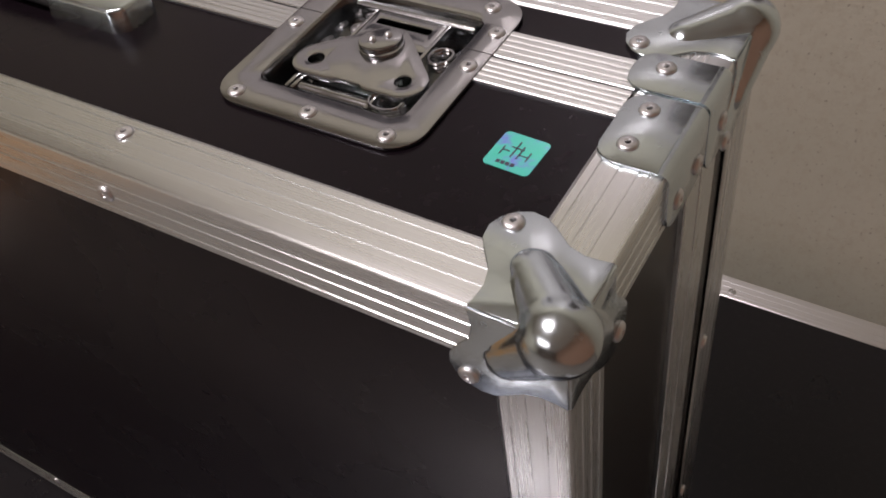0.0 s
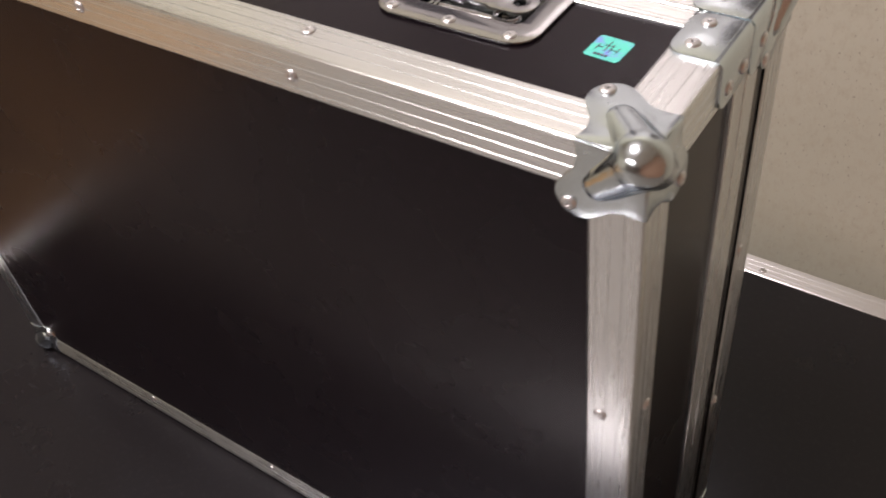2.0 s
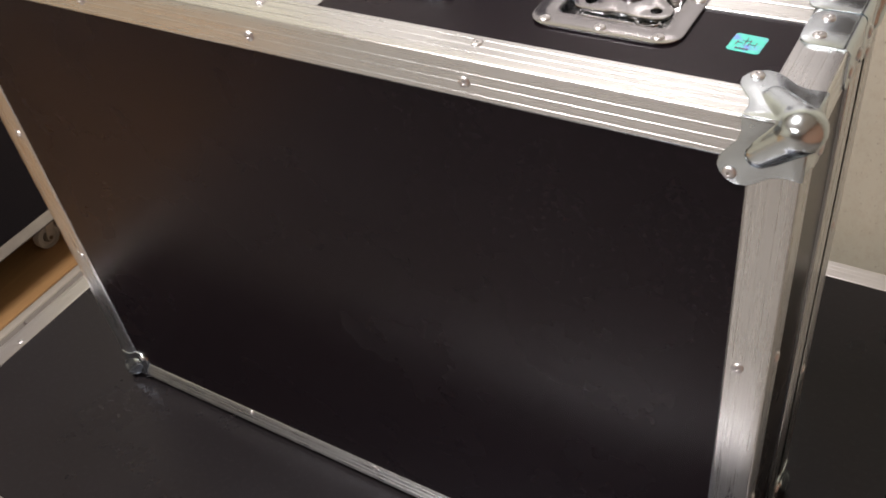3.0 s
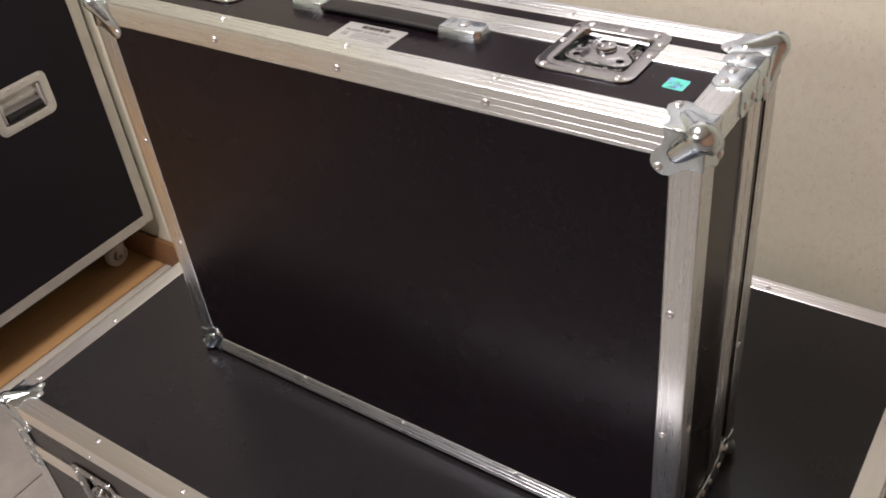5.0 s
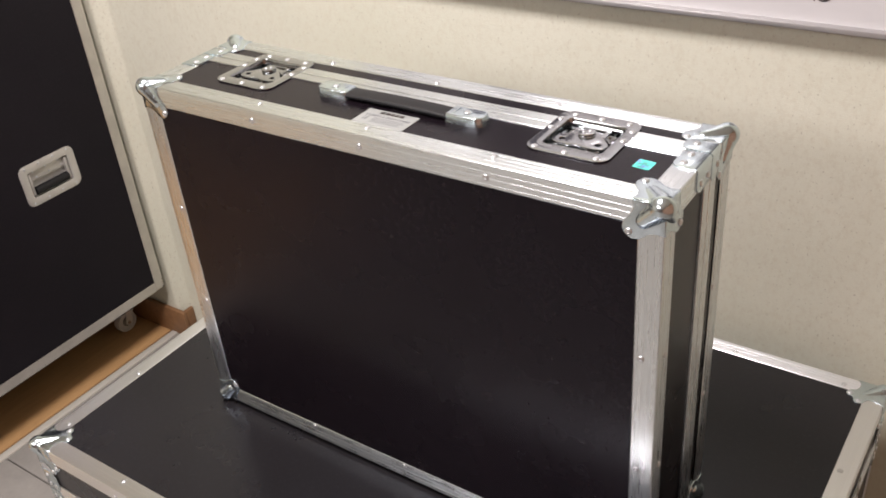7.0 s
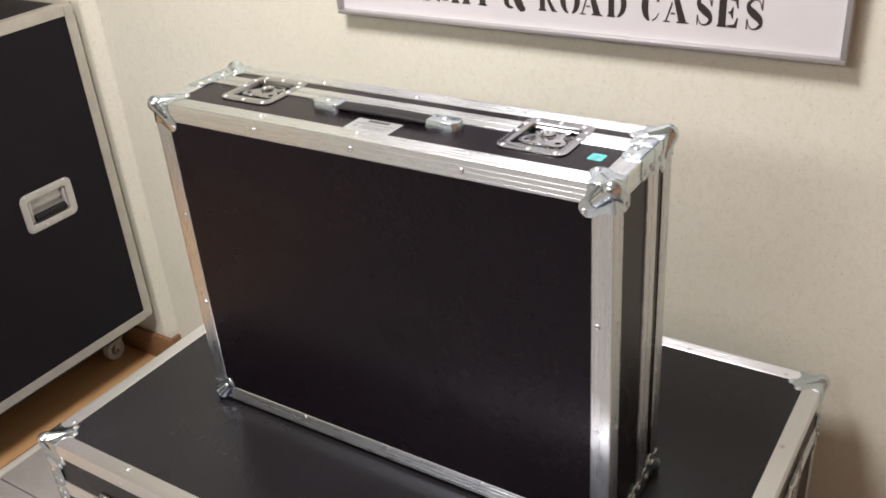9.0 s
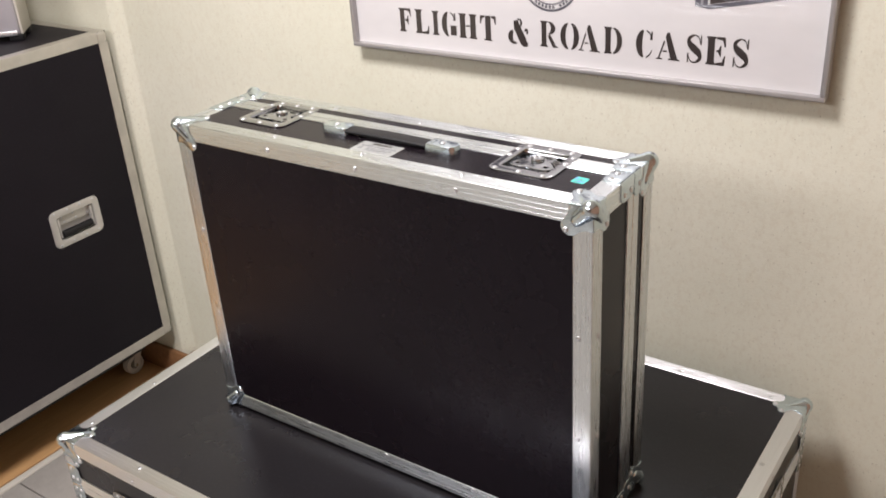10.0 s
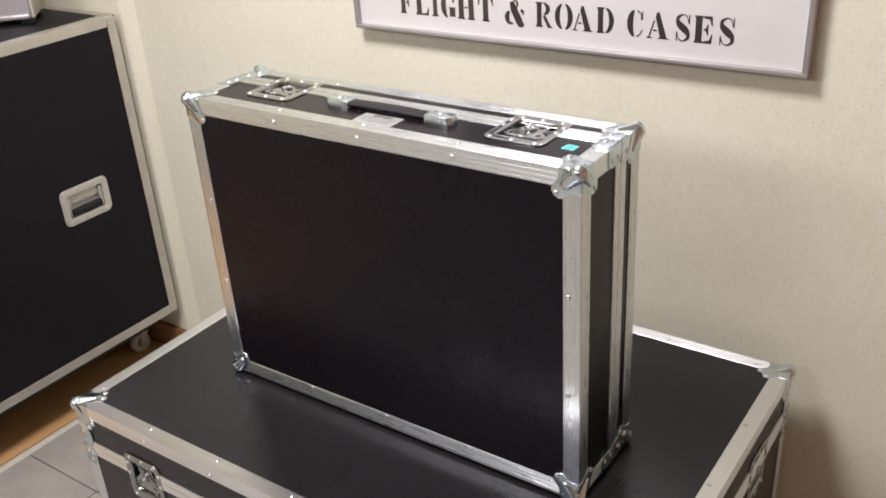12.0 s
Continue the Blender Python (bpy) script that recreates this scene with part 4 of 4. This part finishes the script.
def letter(ch, x0, x1, z0, z1, parent):
    bm = bmesh.new()
    for out in glyph(ch):
        add_plate(bm, [(x0 + u * (x1 - x0), z0 + v * (z1 - z0)) for u, v in out], 0, 0.0003)
    part("letter", bm, INK, parent, m=axes((0, 0.0013, 0), X, Z, -Y))


cx0 = (SX0 + SX1) / 2
for ch, a, b in (("F", -0.739, -0.706), ("L", -0.698, -0.661), ("I", -0.656, -0.637), ("G", -0.631, -0.594), ("H", -0.589, -0.547), ("T", -0.539, -0.502),
                 ("&", -0.475, -0.430), ("R", -0.404, -0.367), ("O", -0.361, -0.322), ("A", -0.323, -0.279), ("D", -0.271, -0.235),
                 ("C", -0.209, -0.175), ("A", -0.170, -0.126), ("S", -0.117, -0.084), ("E", -0.080, -0.044), ("S", -0.036, -0.003)):
    letter(ch, a - cx0 + 0.0010, b - cx0 + 0.0010, 0.589 - SZ0, 0.638 - SZ0, sign)


x = 0.3585
for ch in "FLIGHT & ROAD CASES":
    if ch != " ":
        bm = bmesh.new()
        for out in glyph(ch):
            add_plate(bm, [(u * 0.0030, v * 0.0044) for u, v in out], 0, 0.0002)
        part("letter", bm, INK_GREY, label, m=Matrix.Translation((x, 0.0505, LZ)))
    x += 0.0020 if ch == " " else 0.0037


def ink(outline, material, name, holes=(), z=0.0):
    part(name, plate(outline, 0, 0.0004, holes), material, sign, m=axes((0, 0.0013 - z, 0), X, Z, -Y))


sxc, szc = -0.382 - cx0, 0.718 - SZ0
ink(circle_pts(sxc, szc, 0.0617, 48), INK_GREY, "stamp_ring", [circle_pts(sxc, szc, 0.0574, 48)])
ink(circle_pts(sxc, szc, 0.0496, 48), INK_GREY, "stamp_ring", [circle_pts(sxc, szc, 0.0470, 48)])
for dx, dz, rr in ((-0.015, -0.035, 0.0066), (0.001, -0.024, 0.0068), (0.018, -0.027, 0.0066)):
    star = [(sxc + dx + (rr if k % 2 == 0 else rr * 0.42) * math.sin(k * math.pi / 5 + 0.15), szc + dz + (rr if k % 2 == 0 else rr * 0.42) * math.cos(k * math.pi / 5 + 0.15)) for k in range(10)]
    ink(star, INK_GREY, "stamp_star")
for k in range(44):
    a0 = 2 * math.pi * k / 44
    if k % 7:
        q = [(sxc + r * math.cos(a0 + d), szc + r * math.sin(a0 + d)) for r, d in ((0.0508, -0.045), (0.0560, -0.045), (0.0560, 0.045), (0.0508, 0.045))]
        ink(q, INK_GREY, "stamp_writing_bar", z=-0.0001)
ink([(sxc - 0.044, szc - 0.006), (sxc + 0.044, szc + 0.002), (sxc + 0.044, szc + 0.004), (sxc - 0.044, szc - 0.004)], INK_GREY, "stamp_band")
ink([(sxc - 0.036, szc + 0.001), (sxc + 0.036, szc + 0.008), (sxc + 0.036, szc + 0.022), (sxc - 0.036, szc + 0.015)], INK_GREY, "stamp_band")
# printed pictures of cases
ink([(-0.0775 - cx0, 0.692 - SZ0), (0.074 - cx0, 0.7195 - SZ0), (0.074 - cx0, 0.98 - SZ0), (-0.079 - cx0, 0.98 - SZ0)], INK, "printed_panel")
ink([(-0.103 - cx0, 0.687 - SZ0), (-0.081 - cx0, 0.684 - SZ0), (-0.081 - cx0, 0.98 - SZ0), (-0.104 - cx0, 0.98 - SZ0)], INK_GREY, "printed_edge")
ink([(-0.081 - cx0, 0.6835 - SZ0), (-0.073 - cx0, 0.6840 - SZ0), (0.076 - cx0, 0.7135 - SZ0), (0.076 - cx0, 0.7185 - SZ0), (-0.081 - cx0, 0.6905 - SZ0)], INK_GREY, "printed_edge", z=0.0002)
ink([(-0.093 - cx0, 0.690 - SZ0), (-0.0885 - cx0, 0.6895 - SZ0), (-0.0885 - cx0, 0.98 - SZ0), (-0.0935 - cx0, 0.98 - SZ0)], SILVER_INK, "printed_edge", z=0.0005)
ink(rounded(0.076 - cx0, 0.092 - cx0, 0.715 - SZ0, 0.98 - SZ0, 0.004, 4), INK, "printed_edge")
ink(rounded(-0.198 - cx0, -0.170 - cx0, 0.700 - SZ0, 0.75 - SZ0, 0.012, 5), INK_BLUE, "printed_caster")
ink([(-0.60 - cx0, 0.703 - SZ0), (-0.46 - cx0, 0.700 - SZ0), (-0.46 - cx0, 0.95 - SZ0), (-0.60 - cx0, 0.95 - SZ0)], INK_GREY, "printed_case")
ink([(-0.80 - cx0, 0.697 - SZ0), (-0.77 - cx0, 0.70 - SZ0), (-0.62 - cx0, 0.76 - SZ0), (-0.80 - cx0, 0.78 - SZ0)], INK_GREY, "printed_case")

# ---------------------------------------------------------------- floor tiles
TILE_SIZE, JOINT = 0.30, 0.0035
bm = box(0, TILE_SIZE - JOINT, 0, TILE_SIZE - JOINT, -0.006, 0, 0.0012, 1)
TILE_MESH = mesh_of("tile", bm, TILE)
for i in range(11):
    for j in range(14):
        place("tile", TILE_MESH, floor, Matrix.Translation((-1.7125 + i * TILE_SIZE, 0.283 + 0.3 - (j + 1) * TILE_SIZE + JOINT / 2, FLOOR + 0.001)))
bm = box(0, TILE_SIZE - JOINT, 0, WALL_Y - 0.583 - JOINT, -0.006, 0, 0.0012, 1)
CUT_TILE = mesh_of("tile", bm, TILE)
for i in range(11):
    place("tile", CUT_TILE, floor, Matrix.Translation((-1.7125 + i * TILE_SIZE, 0.583 + JOINT / 2, FLOOR + 0.001)))
bm = bmesh.new()
add_box(bm, -1.7125 + 11 * TILE_SIZE, EAST - 0.002, 0.583 + JOINT / 2, WALL_Y - JOINT / 2, FLOOR - 0.005, FLOOR + 0.001)
for i in range(-6, 12):
    for j in range(22):
        if 0 <= i < 11 and j < 14 or i < 0 and j < 7:
            continue
        x, y = -1.7125 + i * TILE_SIZE, 0.583 - (j + 1) * TILE_SIZE + JOINT / 2
        x0, y0 = max(x, -3.298), max(y, -5.998)
        x1, y1 = min(x + TILE_SIZE - JOINT, EAST - 0.002), min(y + TILE_SIZE - JOINT, WOOD_Y - 0.003 if i < 0 else 1)
        if x1 > x0 and y1 > y0:
            add_box(bm, x0, x1, y0, y1, FLOOR - 0.005, FLOOR + 0.001)
rest = part("tiles", bm, TILE, floor)
tagged(rest, "grey ceramic floor tiles farther off", kind="stuff")
